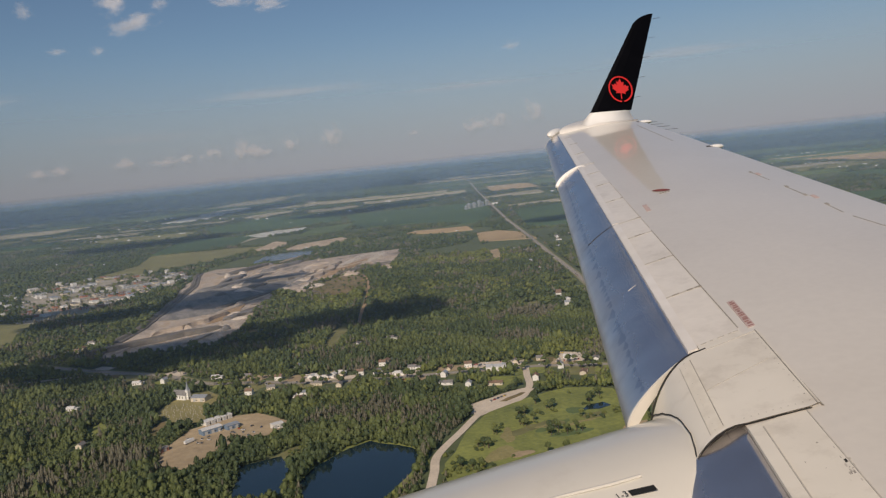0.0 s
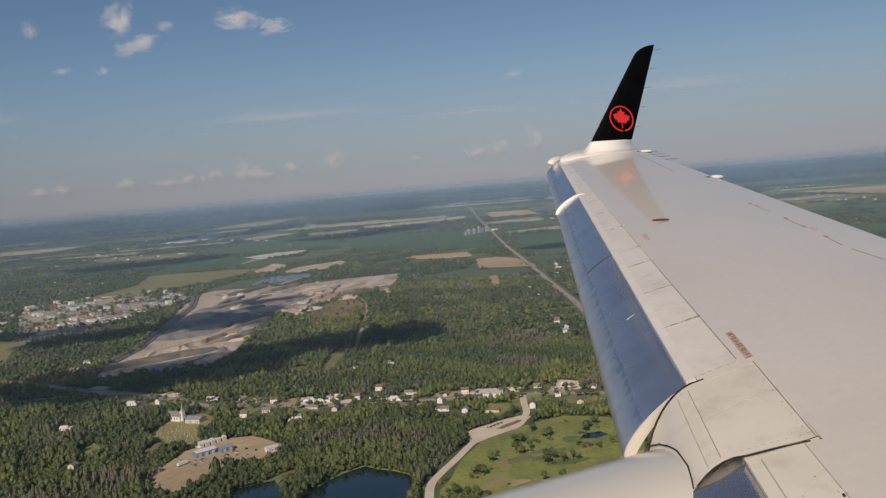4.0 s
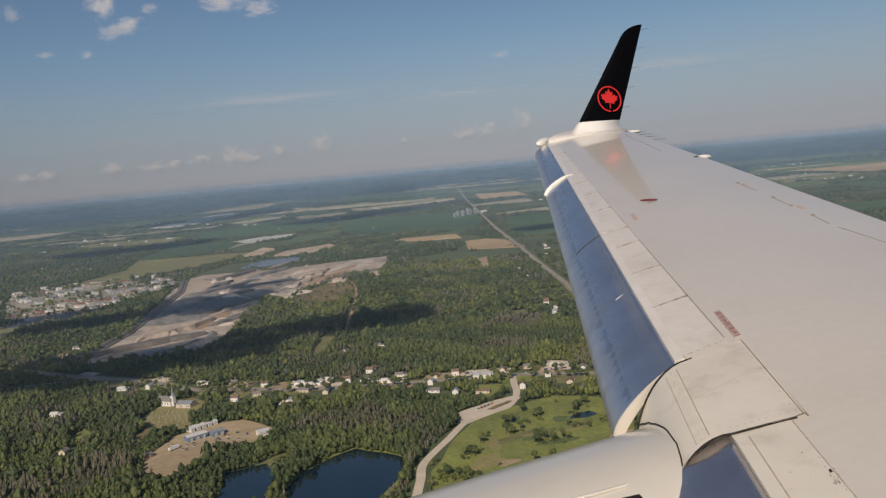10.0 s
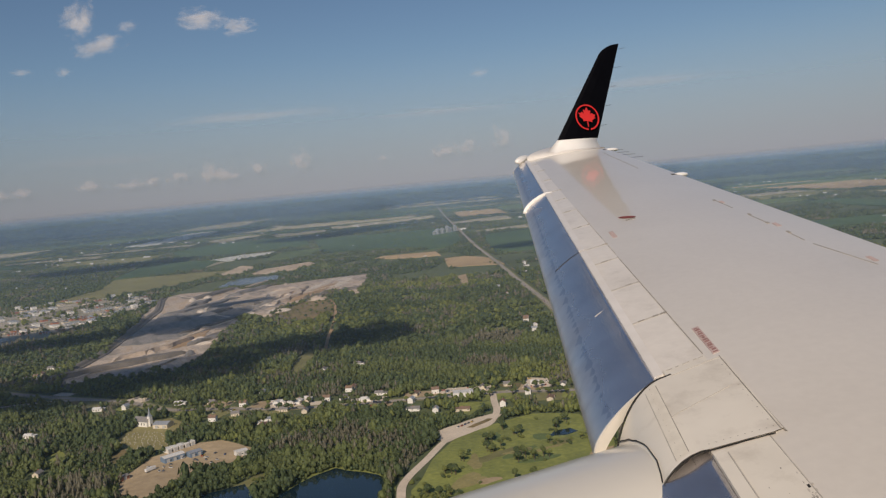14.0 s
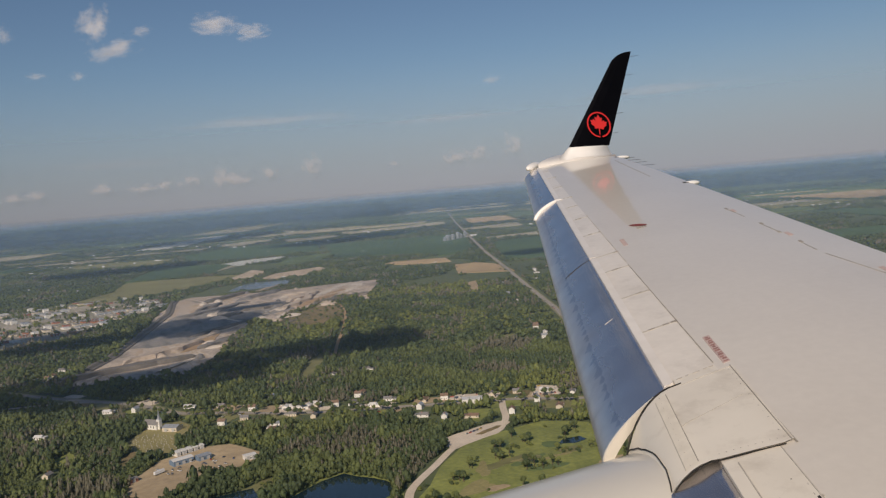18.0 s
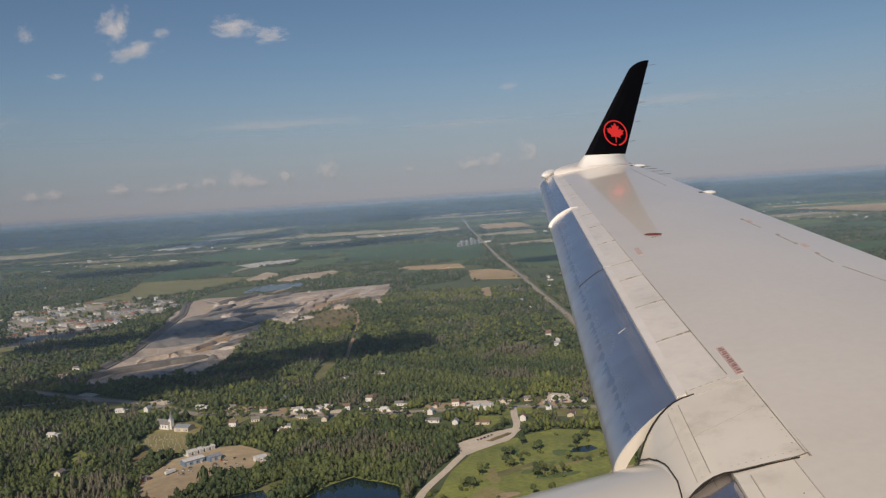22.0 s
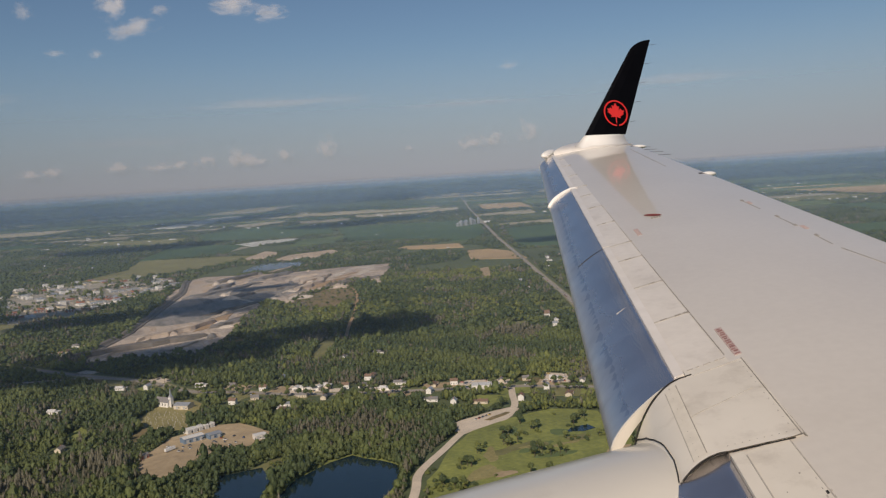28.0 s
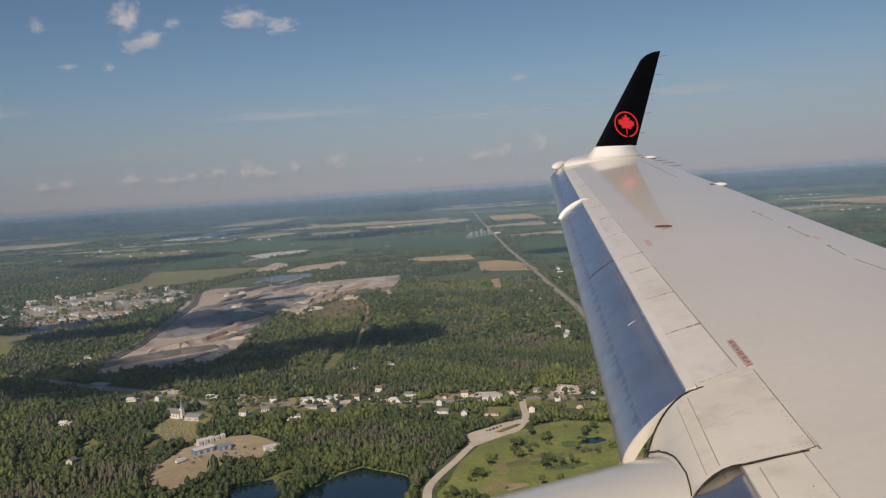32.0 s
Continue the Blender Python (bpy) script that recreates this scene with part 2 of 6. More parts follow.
PALEROCK = mat("pale_fresh_rock", (0.60, 0.525, 0.445), 0.95, 0, 0.2, 7, bump=0.6, second=(0.42, 0.36, 0.30), big=40)
SPOIL = mat("orange_spoil", (0.42, 0.29, 0.17), 0.95, 0, 0.2, 12, bump=0.4, second=(0.27, 0.18, 0.10))
# the shade of the quarry's steep faces is put into this rock's colour
SHADEDROCK = mat("shaded_dark_rock", (0.16, 0.145, 0.13), 0.95, 0, 0.3, 8, bump=0.6)
QUARRYGREY = mat("grey_quarry_floor", (0.20, 0.19, 0.185), 0.95, 0, 0.3, 14, bump=0.3)
SAND = mat("sand", (0.42, 0.325, 0.205), 0.95, 0, 0.22, 8, bump=0.3, second=(0.29, 0.22, 0.135))
SCRUB = mat("brown_scrub", (0.225, 0.160, 0.080), 0.95, 0, 0.35, 9, bump=0.3, second=(0.08, 0.085, 0.035))
GRAVEL = mat("gravel", (0.62, 0.53, 0.425), 0.95, 0, 0.18, 2.5, bump=0.2)
ASPHALT = mat("worn_asphalt", (0.33, 0.295, 0.25), 0.85, 0, 0.15, 3)
WATER = mat("dark_lake_water", (0.008, 0.022, 0.034), 0.08, 0, 0.2, 6)
SILT = mat("grey_pond_water", (0.12, 0.15, 0.18), 0.15, 0, 0.2, 8)


# ---- small builders ----
def put(name, verts, faces, material, parent=None, smooth=False):
    me = bpy.data.meshes.new(name)
    me.from_pydata([tuple(v) for v in verts], [], faces)
    me.materials.append(material)
    if smooth:
        me.polygons.foreach_set("use_smooth", [True] * len(me.polygons))
    me.update()
    ob = new(name, me)
    ob.parent = parent
    return ob


def part(name, bm, material, parent, label="", smooth=False):
    bmesh.ops.recalc_face_normals(bm, faces=bm.faces)
    me = bpy.data.meshes.new(name)
    bm.to_mesh(me)
    bm.free()
    me.materials.append(material)
    if smooth:
        me.polygons.foreach_set("use_smooth", [True] * len(me.polygons))
    ob = new(name, me)
    ob.parent = parent
    if label:
        tagged(ob, label)
    return ob


def empty(name, at=(0, 0, 0), turn=0.0):
    e = new(name)
    e.empty_display_size = 0.2
    e.matrix_basis = pose(*at, 0, 0, turn)
    return e


def loft(bm, rings, closed=False, caps=True):
    """Joins rings of equal length; closed rings go round."""
    rows = [[bm.verts.new(p) for p in ring] for ring in rings]
    n = len(rows[0])
    for a, b in zip(rows, rows[1:]):
        for i in range(n if closed else n - 1):
            j = (i + 1) % n
            bm.faces.new((a[i], a[j], b[j], b[i]))
    if caps and closed:
        bm.faces.new(rows[0])
        bm.faces.new(rows[-1])
    return rows


def box(bm, x0, y0, z0, x1, y1, z1):
    v = [bm.verts.new(p) for p in ((x0, y0, z0), (x1, y0, z0), (x1, y1, z0), (x0, y1, z0), (x0, y0, z1), (x1, y0, z1), (x1, y1, z1), (x0, y1, z1))]
    for f in ((0, 3, 2, 1), (4, 5, 6, 7), (0, 1, 5, 4), (1, 2, 6, 5), (2, 3, 7, 6), (3, 0, 4, 7)):
        bm.faces.new([v[i] for i in f])


# ---- the aeroplane's wing ----
def le_x(y):
    return 2.548 + 0.4888 * (y - 3.3)


def te_x(y):
    return 5.484 + 0.3696 * (y - 4.94)


def le_z(y):
    return -1.002 + 0.1719 * (y - 3.3)


def skin(y, c, lift=0.0):
    """The wing's upper skin, c metres behind its front edge."""
    u = max(0.0, min(1.0, c / (te_x(y) - le_x(y))))
    return Vector((le_x(y) + c, y, le_z(y) + 0.16 * c * (1 - u / 2) + lift))


aeroplane = tagged(empty("aeroplane_wing"), "white swept airliner wing with polished slats and black winglet", "aeroplane")
aeroplane.matrix_basis = BANK

Y_ROOT, Y_TIP = -0.8, 11.22
bm = bmesh.new()
rings = []
for k in range(41):
    y = Y_ROOT + (Y_TIP - Y_ROOT) * k / 40
    chord = te_x(y) - le_x(y)
    up = [skin(y, chord * i / 16) for i in range(17)]
    deep = 0.10 * chord
    low = []
    for i in range(13):
        u = 1 - i / 12
        p = skin(y, chord * u)
        p.z -= 0.006 + deep * 2.6 * (1 - u) * math.sqrt(max(u, 0.0)) + (0.10 * chord * (1 - u) ** 3)
        low.append(p)
    nose = skin(y, 0.0)
    mid = [nose + Vector((-0.05 * chord * math.sin(a) * 0.6, 0, -0.05 * chord * (1 - math.cos(a)))) for a in (1.0, 2.0)]
    rings.append(up + low + mid[::-1])
loft(bm, rings, closed=True)
part("wing_skin", bm, GREYPAINT, aeroplane, "glossy warm grey wing skin", smooth=False)


def strip_on_wing(name, y0, y1, c0, c1, material, label="", lift=0.004, steps=6, c2=None, c3=None):
    """A thin plate on the skin between two spans; chord offsets c0..c1 at y0 and c2..c3 at y1."""
    c2, c3 = c0 if c2 is None else c2, c1 if c3 is None else c3
    bm = bmesh.new()
    rings = []
    for k in range(steps + 1):
        t = k / steps
        y = y0 + (y1 - y0) * t
        a, b = c0 + (c2 - c0) * t, c1 + (c3 - c1) * t
        rings.append([skin(y, a, lift), skin(y, (a + b) / 2, lift), skin(y, b, lift), skin(y, b, -0.003), skin(y, a, -0.003)])
    loft(bm, rings, closed=True)
    return part(name, bm, material, aeroplane, label)


def panel_c(y):
    return 0.256 - 0.022 * (y - 3.27)


# front panels behind the slats, one by one
edges = [3.32, 4.02, 4.66, 5.30, 5.74, 6.50, 7.22, 7.86, 8.40, 9.20, 10.0, 10.65, 11.15]
for a, b in zip(edges, edges[1:]):
    strip_on_wing("leading_edge_panel", a + 0.006, b - 0.006, 0.0, panel_c(a), PAINT, "", 0.003, 3, 0.0, panel_c(b))
strip_on_wing("leading_edge_panel", 0.4, 2.55, 0.0, 0.30, CREAM, "", 0.003, 5, 0.0, 0.27)
strip_on_wing("panel_seam", 3.37, 5.34, panel_c(3.37) + 0.012, panel_c(3.37) + 0.017, SEAM, "", 0.003, 6, panel_c(5.34) + 0.004, panel_c(5.34) + 0.008)
strip_on_wing("fixed_panel_edge", 3.250, 3.336, 0.0, panel_c(3.3) + 0.006, CREAM, "", 0.0095, 3, 0.0, panel_c(3.3) + 0.006)
for c, ln in ((0.02, 0.035), (0.075, 0.02), (0.12, 0.045), (0.19, 0.02), (0.222, 0.03)):
    strip_on_wing("panel_seam", 3.322, 3.330, c, c + ln, JOINT, "", 0.0110, 1)
strip_on_wing("panel_seam", 5.40, 7.3, panel_c(5.4) + 0.006, panel_c(5.4) + 0.010, JOINT, "", 0.003, 6, panel_c(7.3) + 0.004, panel_c(7.3) + 0.008)


def slat_point(y, size, t):
    """A point of the slat's outer face, t from its rear rim to its lower lip."""
    a = radians(128 * t)
    drop = 0.5 * (1 - math.cos(a)) + 0.5 * math.sin(a) if a < math.pi / 2 else 1 + 0.5 * math.sin(a - math.pi / 2)
    return skin(y, 0.0) + Vector((-0.046 - 0.40 * size * math.sin(a), 0, -0.30 * size * drop))


def slat_ring(y, size, thick):
    """Section of a slat: an arched plate from the skin's edge forward and down."""
    out, inn = [], []
    for i in range(15):
        out.append(slat_point(y, size, i / 14))
    for i in range(15):
        t = 1 - i / 14
        g = thick * math.sin(math.pi * t) + 0.004
        inn.append(slat_point(y, size, t) + Vector((g * 0.8, 0, -g * 0.55 - 0.004)))
    return out + inn


def slat(y0, y1, s0, s1, back=0.0, ribs=(True, True)):
    bm = bmesh.new()
    rings = [slat_ring(y0 + (y1 - y0) * k / 12, s0 + (s1 - s0) * k / 12, 0.055 * (s0 + (s1 - s0) * k / 12)) for k in range(13)]
    rings = [[p + Vector((back, 0, 0)) for p in ring] for ring in rings]
    rows = loft(bm, rings, closed=True, caps=False)
    uv_ = bm.loops.layers.uv.new("span_chord")
    for k, row in enumerate(rows):
        for i, v in enumerate(row):
            for lp in v.link_loops:
                lp[uv_].uv = (y0 + (y1 - y0) * k / 12, (i if i < 15 else 29 - i) / 14)
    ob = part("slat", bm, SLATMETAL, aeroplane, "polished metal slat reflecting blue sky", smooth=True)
    # end ribs, painted
    for rib, ring, way in zip(ribs, (rings[0], rings[-1]), (-1, 1)):
        if not rib:
            continue
        cap = bmesh.new()
        n = 15
        o = [Vector(p) for p in ring[:n]]
        i_ = [Vector(p) for p in ring[n:]][::-1]
        step = Vector((0, 0.012 * way, 0))
        loft(cap, [[p + step * s for p in o] for s in (0, 1)], caps=False)
        for a, b, c, d in zip(o, o[1:], i_[1:], i_):
            cap.faces.new([cap.verts.new(q + step) for q in (a, b, c, d)])
        part("slat_end_rib", cap, CREAM, ob, "cream painted rib at the slat's end")
    return ob


def slat_size(y):
    return 1.0 - 0.052 * (y - 3.3)


slat(-0.3, 2.64, 1.26, 1.24, 0.05, ribs=(True, False))
slat(3.30, 5.738, slat_size(3.3), slat_size(5.738), ribs=(True, False))
slat(5.746, 8.36, slat_size(5.755), slat_size(8.36), ribs=(False, True))
slat(8.40, 11.22, slat_size(8.4), slat_size(11.22))
# white rear rims of the slats
for y0, y1 in ((3.31, 5.73), (5.755, 8.36), (8.40, 11.2)):
    strip_on_wing("slat_rim", y0, y1, -0.062, -0.004, RIMPAINT, "white painted rear rim of the slat", 0.010, 8)


strip_on_wing("slat_rim", -0.3, 2.55, -0.008, 0.052, CREAM, "cream painted rear rim of the slat", 0.012, 8)


strip_on_wing("panel_seam", -0.3, 2.52, 0.053, 0.058, JOINT, "", 0.0125, 6)
strip_on_wing("panel_seam", 0.4, 2.55, 0.301, 0.307, JOINT, "", 0.004, 6, 0.271, 0.275)


def over_slat(name, y, width, proud, a0, a1, material, label=""):
    """A rib or fin that wraps over the slat."""
    bm = bmesh.new()
    s = slat_size(y)
    rings = []
    for i in range(13):
        t = i / 12
        q = a0 + (a1 - a0) * t
        p = slat_point(y, s, max(0.0, q)) + Vector((max(0.0, -q) * 0.7, 0, max(0.0, -q) * 0.1))
        d = slat_point(y, s, max(0.0, q) + 0.02) - slat_point(y, s, max(0.0, q))
        n = Vector((d.z, 0, -d.x)).normalized()
        h = proud * (0.15 + 0.85 * math.sin(math.pi * min(1, t * 0.62 + 0.02)))
        w = width * (0.4 + 0.6 * t)
        rings.append([p + Vector((0, -w, 0)) - n * 0.01, p + Vector((0, w, 0)) - n * 0.01, p + Vector((0, w * 0.6, 0)) + n * h, p + Vector((0, -w * 0.6, 0)) + n * h])
    loft(bm, rings, closed=True)
    return part(name, bm, material, aeroplane, label, smooth=True)


over_slat("slat_fence", 8.38, 0.017, 0.034, -0.12, 0.66, WHITEPAINT, "curved white fence over the slat")
over_slat("slat_scratch", 4.42, 0.0042, 0.0015, 0.095, 0.170, GREYPAINT, "pale scratch on the slat")
over_slat("slat_joint", 5.742, 0.006, 0.003, -0.02, 0.36, SEAL, "dark joint between slats")

# fixed nose between the slats, over the engine
def nose_y(t, ahead):
    """Span of the nose panel's line t; its inner edge slants outwards towards the front."""
    inner = 2.515 + (0.13 * min(1.0, max(0.0, (0.30 - ahead) / 0.55)) if ahead < 0.30 else 0.0)
    return inner + (3.265 - 0.05 * max(0.0, -ahead) - inner) * t


def nose_point(t, q):
    """A point of the fixed nose: q from 0 at its rear line to 1 under the front."""
    if q < 0.3:
        c = 0.345 * (1 - q / 0.3)
        return skin(nose_y(t, c), c, 0.012)
    a = 2.0 * (q - 0.3) / 0.7
    y = nose_y(t, -0.33 * math.sin(min(a, 1.57)))
    return skin(y, 0.0, 0.012) + Vector((-0.33 * math.sin(a), 0, -0.42 * (1 - math.cos(a))))


bm = bmesh.new()
loft(bm, [[nose_point(k / 12, q / 20) for q in range(21)] for k in range(13)])
part("fixed_leading_edge", bm, CREAM, aeroplane, "cream fixed nose panel above the engine", smooth=True)


def wing_curve(name, points, radius, material, label=""):
    cu = bpy.data.curves.new(name, "CURVE")
    cu.dimensions, cu.bevel_depth, cu.bevel_resolution = "3D", radius, 1
    sp = cu.splines.new("POLY")
    sp.points.add(len(points) - 1)
    for q, p in zip(sp.points, points):
        q.co = (*p, 1)
    cu.materials.append(material)
    me = bpy.data.meshes.new_from_object(bpy.data.objects.new(name, cu))
    ob = new(name, me)
    ob.parent = aeroplane
    if label:
        tagged(ob, label)
    return ob


wing_curve("nose_seal", [nose_point(0.0, q / 24) + Vector((0, -0.006, -0.004)) for q in range(1, 20)], 0.0024, SEAL, "dark rubber seal beside the nose panel")
wing_curve("nose_seal", [nose_point(1.0, 0.27 + q / 30) + Vector((0, 0.010, 0)) for q in range(0, 16)], 0.0036, SEAL, "dark rubber seal beside the nose panel")
wing_curve("nose_seam", [nose_point(0.04 + 0.9 * i / 8, 0.405 - 0.02 * i / 8) + Vector((0, 0, 0.0005)) for i in range(9)], 0.0022, SEAM)
wing_curve("nose_seam", [nose_point(0.04 + 0.9 * i / 8, 0.476 - 0.02 * i / 8) + Vector((0, 0, 0.0008)) for i in range(9)], 0.0014, JOINT)
wing_curve("panel_seam", [skin(2.50 + 0.76 * i / 8, 0.352 - 0.014 * i / 8, 0.003) for i in range(9)], 0.004, SEAM)

wing_curve("nose_seam", [nose_point(i / 10, 0.010) + Vector((0, 0, 0.0005)) for i in range(11)], 0.0028, SEAM)
wing_curve("nose_seam", [nose_point(0.985, 0.01 + 0.27 * i / 6) + Vector((0, 0, 0.0005)) for i in range(7)], 0.0016, JOINT)
wing_curve("nose_hairline", [nose_point(0.47 + 0.13 * i / 10, 0.395 - 0.34 * (i / 10)) + Vector((0, 0, 0.0004)) for i in range(11)], 0.0011, JOINT)
bm = bmesh.new()
loft(bm, [[nose_point(0.04 + 0.9 * i / 10, 0.406 - 0.02 * i / 10 + 0.068 * j / 3) + Vector((-0.0006, 0, 0.0012)) for j in range(4)] for i in range(11)])
part("doubler_strip", bm, DOUBLER, aeroplane, "worn riveted doubler strip across the nose panel")

# engine nacelle
AX = Vector((1.0, 0.0, 0.085)).normalized()
NC = Vector((2.6, 2.88, -1.93))
bm = bmesh.new()
rings = []
for s, r in ((-4.2, 0.66), (-4.15, 0.72), (-4.0, 0.77), (-3.5, 0.81), (-2.8, 0.825), (-2.0, 0.825), (-1.2, 0.81), (-0.6, 0.79), (0.0, 0.765), (0.6, 0.72), (1.4, 0.62), (2.0, 0.50)):
    c = NC + AX * s
    rings.append([c + Vector((0, r * math.sin(a), 0)) + Vector((-AX.z, 0, AX.x)) * (r * math.cos(a)) for a in [2 * math.pi * i / 48 for i in range(48)]])
loft(bm, rings, closed=True, caps=False)
nacelle = part("engine_nacelle", bm, NACELLE, aeroplane, "cream white engine nacelle under the wing", smooth=True)


def on_nacelle(s, a, lift=0.0):
    return NC + AX * s + Vector((0, (0.79 + lift) * math.sin(a), 0)) + Vector((-AX.z, 0, AX.x)) * ((0.79 + lift) * math.cos(a))


# the nose panel's seal against the nacelle
seal = []
for k in range(15):
    for q in [0.35 + 0.005 * i for i in range(130)]:
        p = nose_point(k / 14, q)
        s_ = (p - NC).dot(AX)
        if (p - NC - AX * s_).length < 0.796:
            seal.append(p + Vector((-0.006, 0, 0.004)))
            break
if len(seal) > 2:
    wing_curve("nacelle_seal", seal, 0.0030, SEAL, "dark rubber seal between nacelle and wing")

# winglet
WS = 0.932                        # the winglet's plan is drawn for a tip at 12.1 m


def winglet_y(z):
    return 12.10 + 0.22 * (z - 0.55)


def blade():
    pts = []
    for t in [i / 10 * 0.88 for i in range(11)] + [0.88 + 0.12 * math.sin(i / 8 * math.pi / 2) for i in range(1, 9)]:
        z = 0.68 + (2.345 - 0.68) * t
        s = max(0.0, (t - 0.88) / 0.12)
        front = 7.52 + 1.345 * t + 0.30 * (1 - math.sqrt(max(0.0, 1 - s * s)))
        back = 8.335 + 0.85 * t
        pts.append((front, max(back, front + 0.02), z))
    return pts


winglet = empty("winglet")
winglet.parent = aeroplane
bm = bmesh.new()
rings = []
for front, back, z in blade():
    y = winglet_y(z)
    c = back - front
    th = max(0.006, 0.05 * c)
    ring = [(front, y, z), (front + 0.12 * c, y - th * 0.8, z), (front + 0.4 * c, y - th, z), (back, y - 0.003, z), (back, y + 0.003, z), (front + 0.4 * c, y + th, z), (front + 0.12 * c, y + th * 0.8, z)]
    rings.append([Vector(p) * WS for p in ring])
loft(bm, rings, closed=True)
part("winglet_blade", bm, BLACK, winglet, "matte black winglet blade")
bm = bmesh.new()
rings = []
for t in [i / 10 for i in range(11)]:
    bend = 1 - (1 - t) ** 2
    z = 0.41 + 0.275 * t
    y = 11.99 + (winglet_y(0.68) - 11.99) * bend
    front, back = 7.04 + 0.48 * t ** 0.62, 8.46 - 0.16 * t ** 0.35
    c = back - front
    th = 0.05 * c
    ring = [(front, y, z), (front + 0.15 * c, y - th, z), (front + 0.45 * c, y - th * 1.1, z), (back, y - 0.004, z), (back, y + 0.03 * (1 - t) + 0.004, z), (front + 0.45 * c, y + th, z), (front + 0.15 * c, y + th, z)]
    rings.append([Vector(p) * WS for p in ring])
loft(bm, rings, closed=True)
part("winglet_root", bm, WHITEPAINT, winglet, "white blended winglet root", smooth=True)


def on_blade(x, z, lift):
    return Vector((x, winglet_y(z) - lift, z)) * WS


LOGO = (8.175, 1.045)
LEAN = radians(-9)
bm = bmesh.new()
ring_pts = [(math.sin(a), math.cos(a)) for a in [math.pi + 0.10 + (2 * math.pi - 0.2) * i / 48 for i in range(49)]]
loft(bm, [[on_blade(LOGO[0] + r * s, LOGO[1] + 0.95 * r * c, l) for s, c in ring_pts] for r, l in ((0.211, 0.05), (0.211, 0.057), (0.235, 0.057), (0.235, 0.05))], caps=False)
part("emblem_ring", bm, RED, winglet, "red ring emblem")
leaf = [(0, 1), (0.20, 0.60), (0.44, 0.66), (0.36, 0.20), (0.62, 0.42), (0.70, 0.24), (1.0, 0.26), (0.84, -0.04), (0.95, -0.14), (0.50, -0.46), (0.56, -0.66), (0.06, -0.58), (0.05, -1.25)]
outline = leaf + [(-x, z) for x, z in leaf[::-1] if x]
bm = bmesh.new()
tops = []
for x, z in outline:
    u, v = x * math.cos(LEAN) - z * math.sin(LEAN) * 0.6, x * math.sin(LEAN) + z * math.cos(LEAN)
    tops.append(bm.verts.new(on_blade(LOGO[0] + 0.170 * u, LOGO[1] + 0.024 + 0.158 * v, 0.057)))
mid_v = bm.verts.new(on_blade(LOGO[0], LOGO[1] + 0.02, 0.058))
for a, b in zip(tops, tops[1:] + tops[:1]):
    bm.faces.new((mid_v, a, b))
part("emblem_leaf", bm, RED, winglet, "red leaf shape of the emblem")
for k in range(5):
    t = 0.12 + 0.205 * k
    x, z = 8.30 + 0.905 * t, 0.68 + 1.665 * t
    y = winglet_y(z)
    bm = bmesh.new()
    loft(bm, [[Vector((x - 0.03 + dx, y + 0.004 * s, z + 0.004 * c + 0.12 * dx)) * WS for s, c in ((0, 1), (0.9, -0.5), (-0.9, -0.5))] for dx in (0, 0.19)], closed=True)
    part("static_wick", bm, WICKM, winglet, "thin static wick")

# tip light fairing
bm = bmesh.new()
bmesh.ops.create_uvsphere(bm, u_segments=16, v_segments=10, radius=1.0)
bmesh.ops.transform(bm, matrix=Matrix.Translation(skin(11.36, -0.10, 0.015)) @ Euler((radians(8), 0, radians(-52))).to_matrix().to_4x4() @ Matrix.Diagonal((0.075, 0.26, 0.062, 1)), verts=bm.verts)
part("tip_light_fairing", bm, WHITEPAINT, aeroplane, "rounded white tip light fairing", smooth=True)

# outer tip behind the slat's end, sweeping into the winglet
bm = bmesh.new()
rings = []
for k in range(9):
    t = k / 8
    y = 11.15 + 0.42 * t
    front = le_x(11.15) - 0.03 + 0.75 * t ** 1.6
    back = te_x(11.15) + 0.04 * t
    z0, z1 = le_z(11.15) + 0.006 + 0.20 * t ** 0.7, skin(11.15, 1.6).z + 0.05 * t
    rings.append([(front, y, z0), (front + 0.03, y, z0 + 0.012), ((front + back) / 2, y, (z0 + z1) / 2 + 0.035), (back, y, z1), (back, y, z1 - 0.01), ((front + back) / 2, y, (z0 + z1) / 2 - 0.09 * (1 - 0.5 * t)), (front + 0.02, y, z0 - 0.04)])
loft(bm, rings, closed=True)
part("wing_tip", bm, RIMPAINT, aeroplane, "white wing tip fairing", smooth=True)


# markings, seams and rivets on the skin
def mark(name, y0, y1, c0, c1, material, label=""):
    return strip_on_wing(name, y0, y1, c0, c1, material, label, 0.003, 1)


PINK = mat("worn_pink_marking", (0.48, 0.37, 0.35), 0.6, 0, 0.2, 0.02)
MARKINK = mat("worn_dark_red_ink", (0.30, 0.165, 0.15), 0.6, 0, 0.4, 0.012)
mark("walkway_marking", 3.33, 3.69, 0.318, 0.364, PINK, "faded red lettered strip, unreadable")
for k in range(13):
    y = 3.337 + 0.0272 * k
    wd = (0.010, 0.017, 0.013, 0.019)[k % 4]
    strip_on_wing("marking_bar", y, y + wd, 0.325 + 0.006 * (k % 3 == 1), 0.357 - 0.008 * (k % 5 == 2), MARKINK, "", 0.0045, 1)
for y, c, ln in ((6.06, 0.30, 0.22), (6.29, 1.63, 0.10), (5.22, 1.74, 0.12), (4.02, 1.94, 0.12)):
    for k in range(5):
        mark("marking_bar", y - ln * (k + 0.8) / 5, y - ln * k / 5, c, c + 0.045, PINK)
bm = bmesh.new()
c0 = (6.385, 0.585)
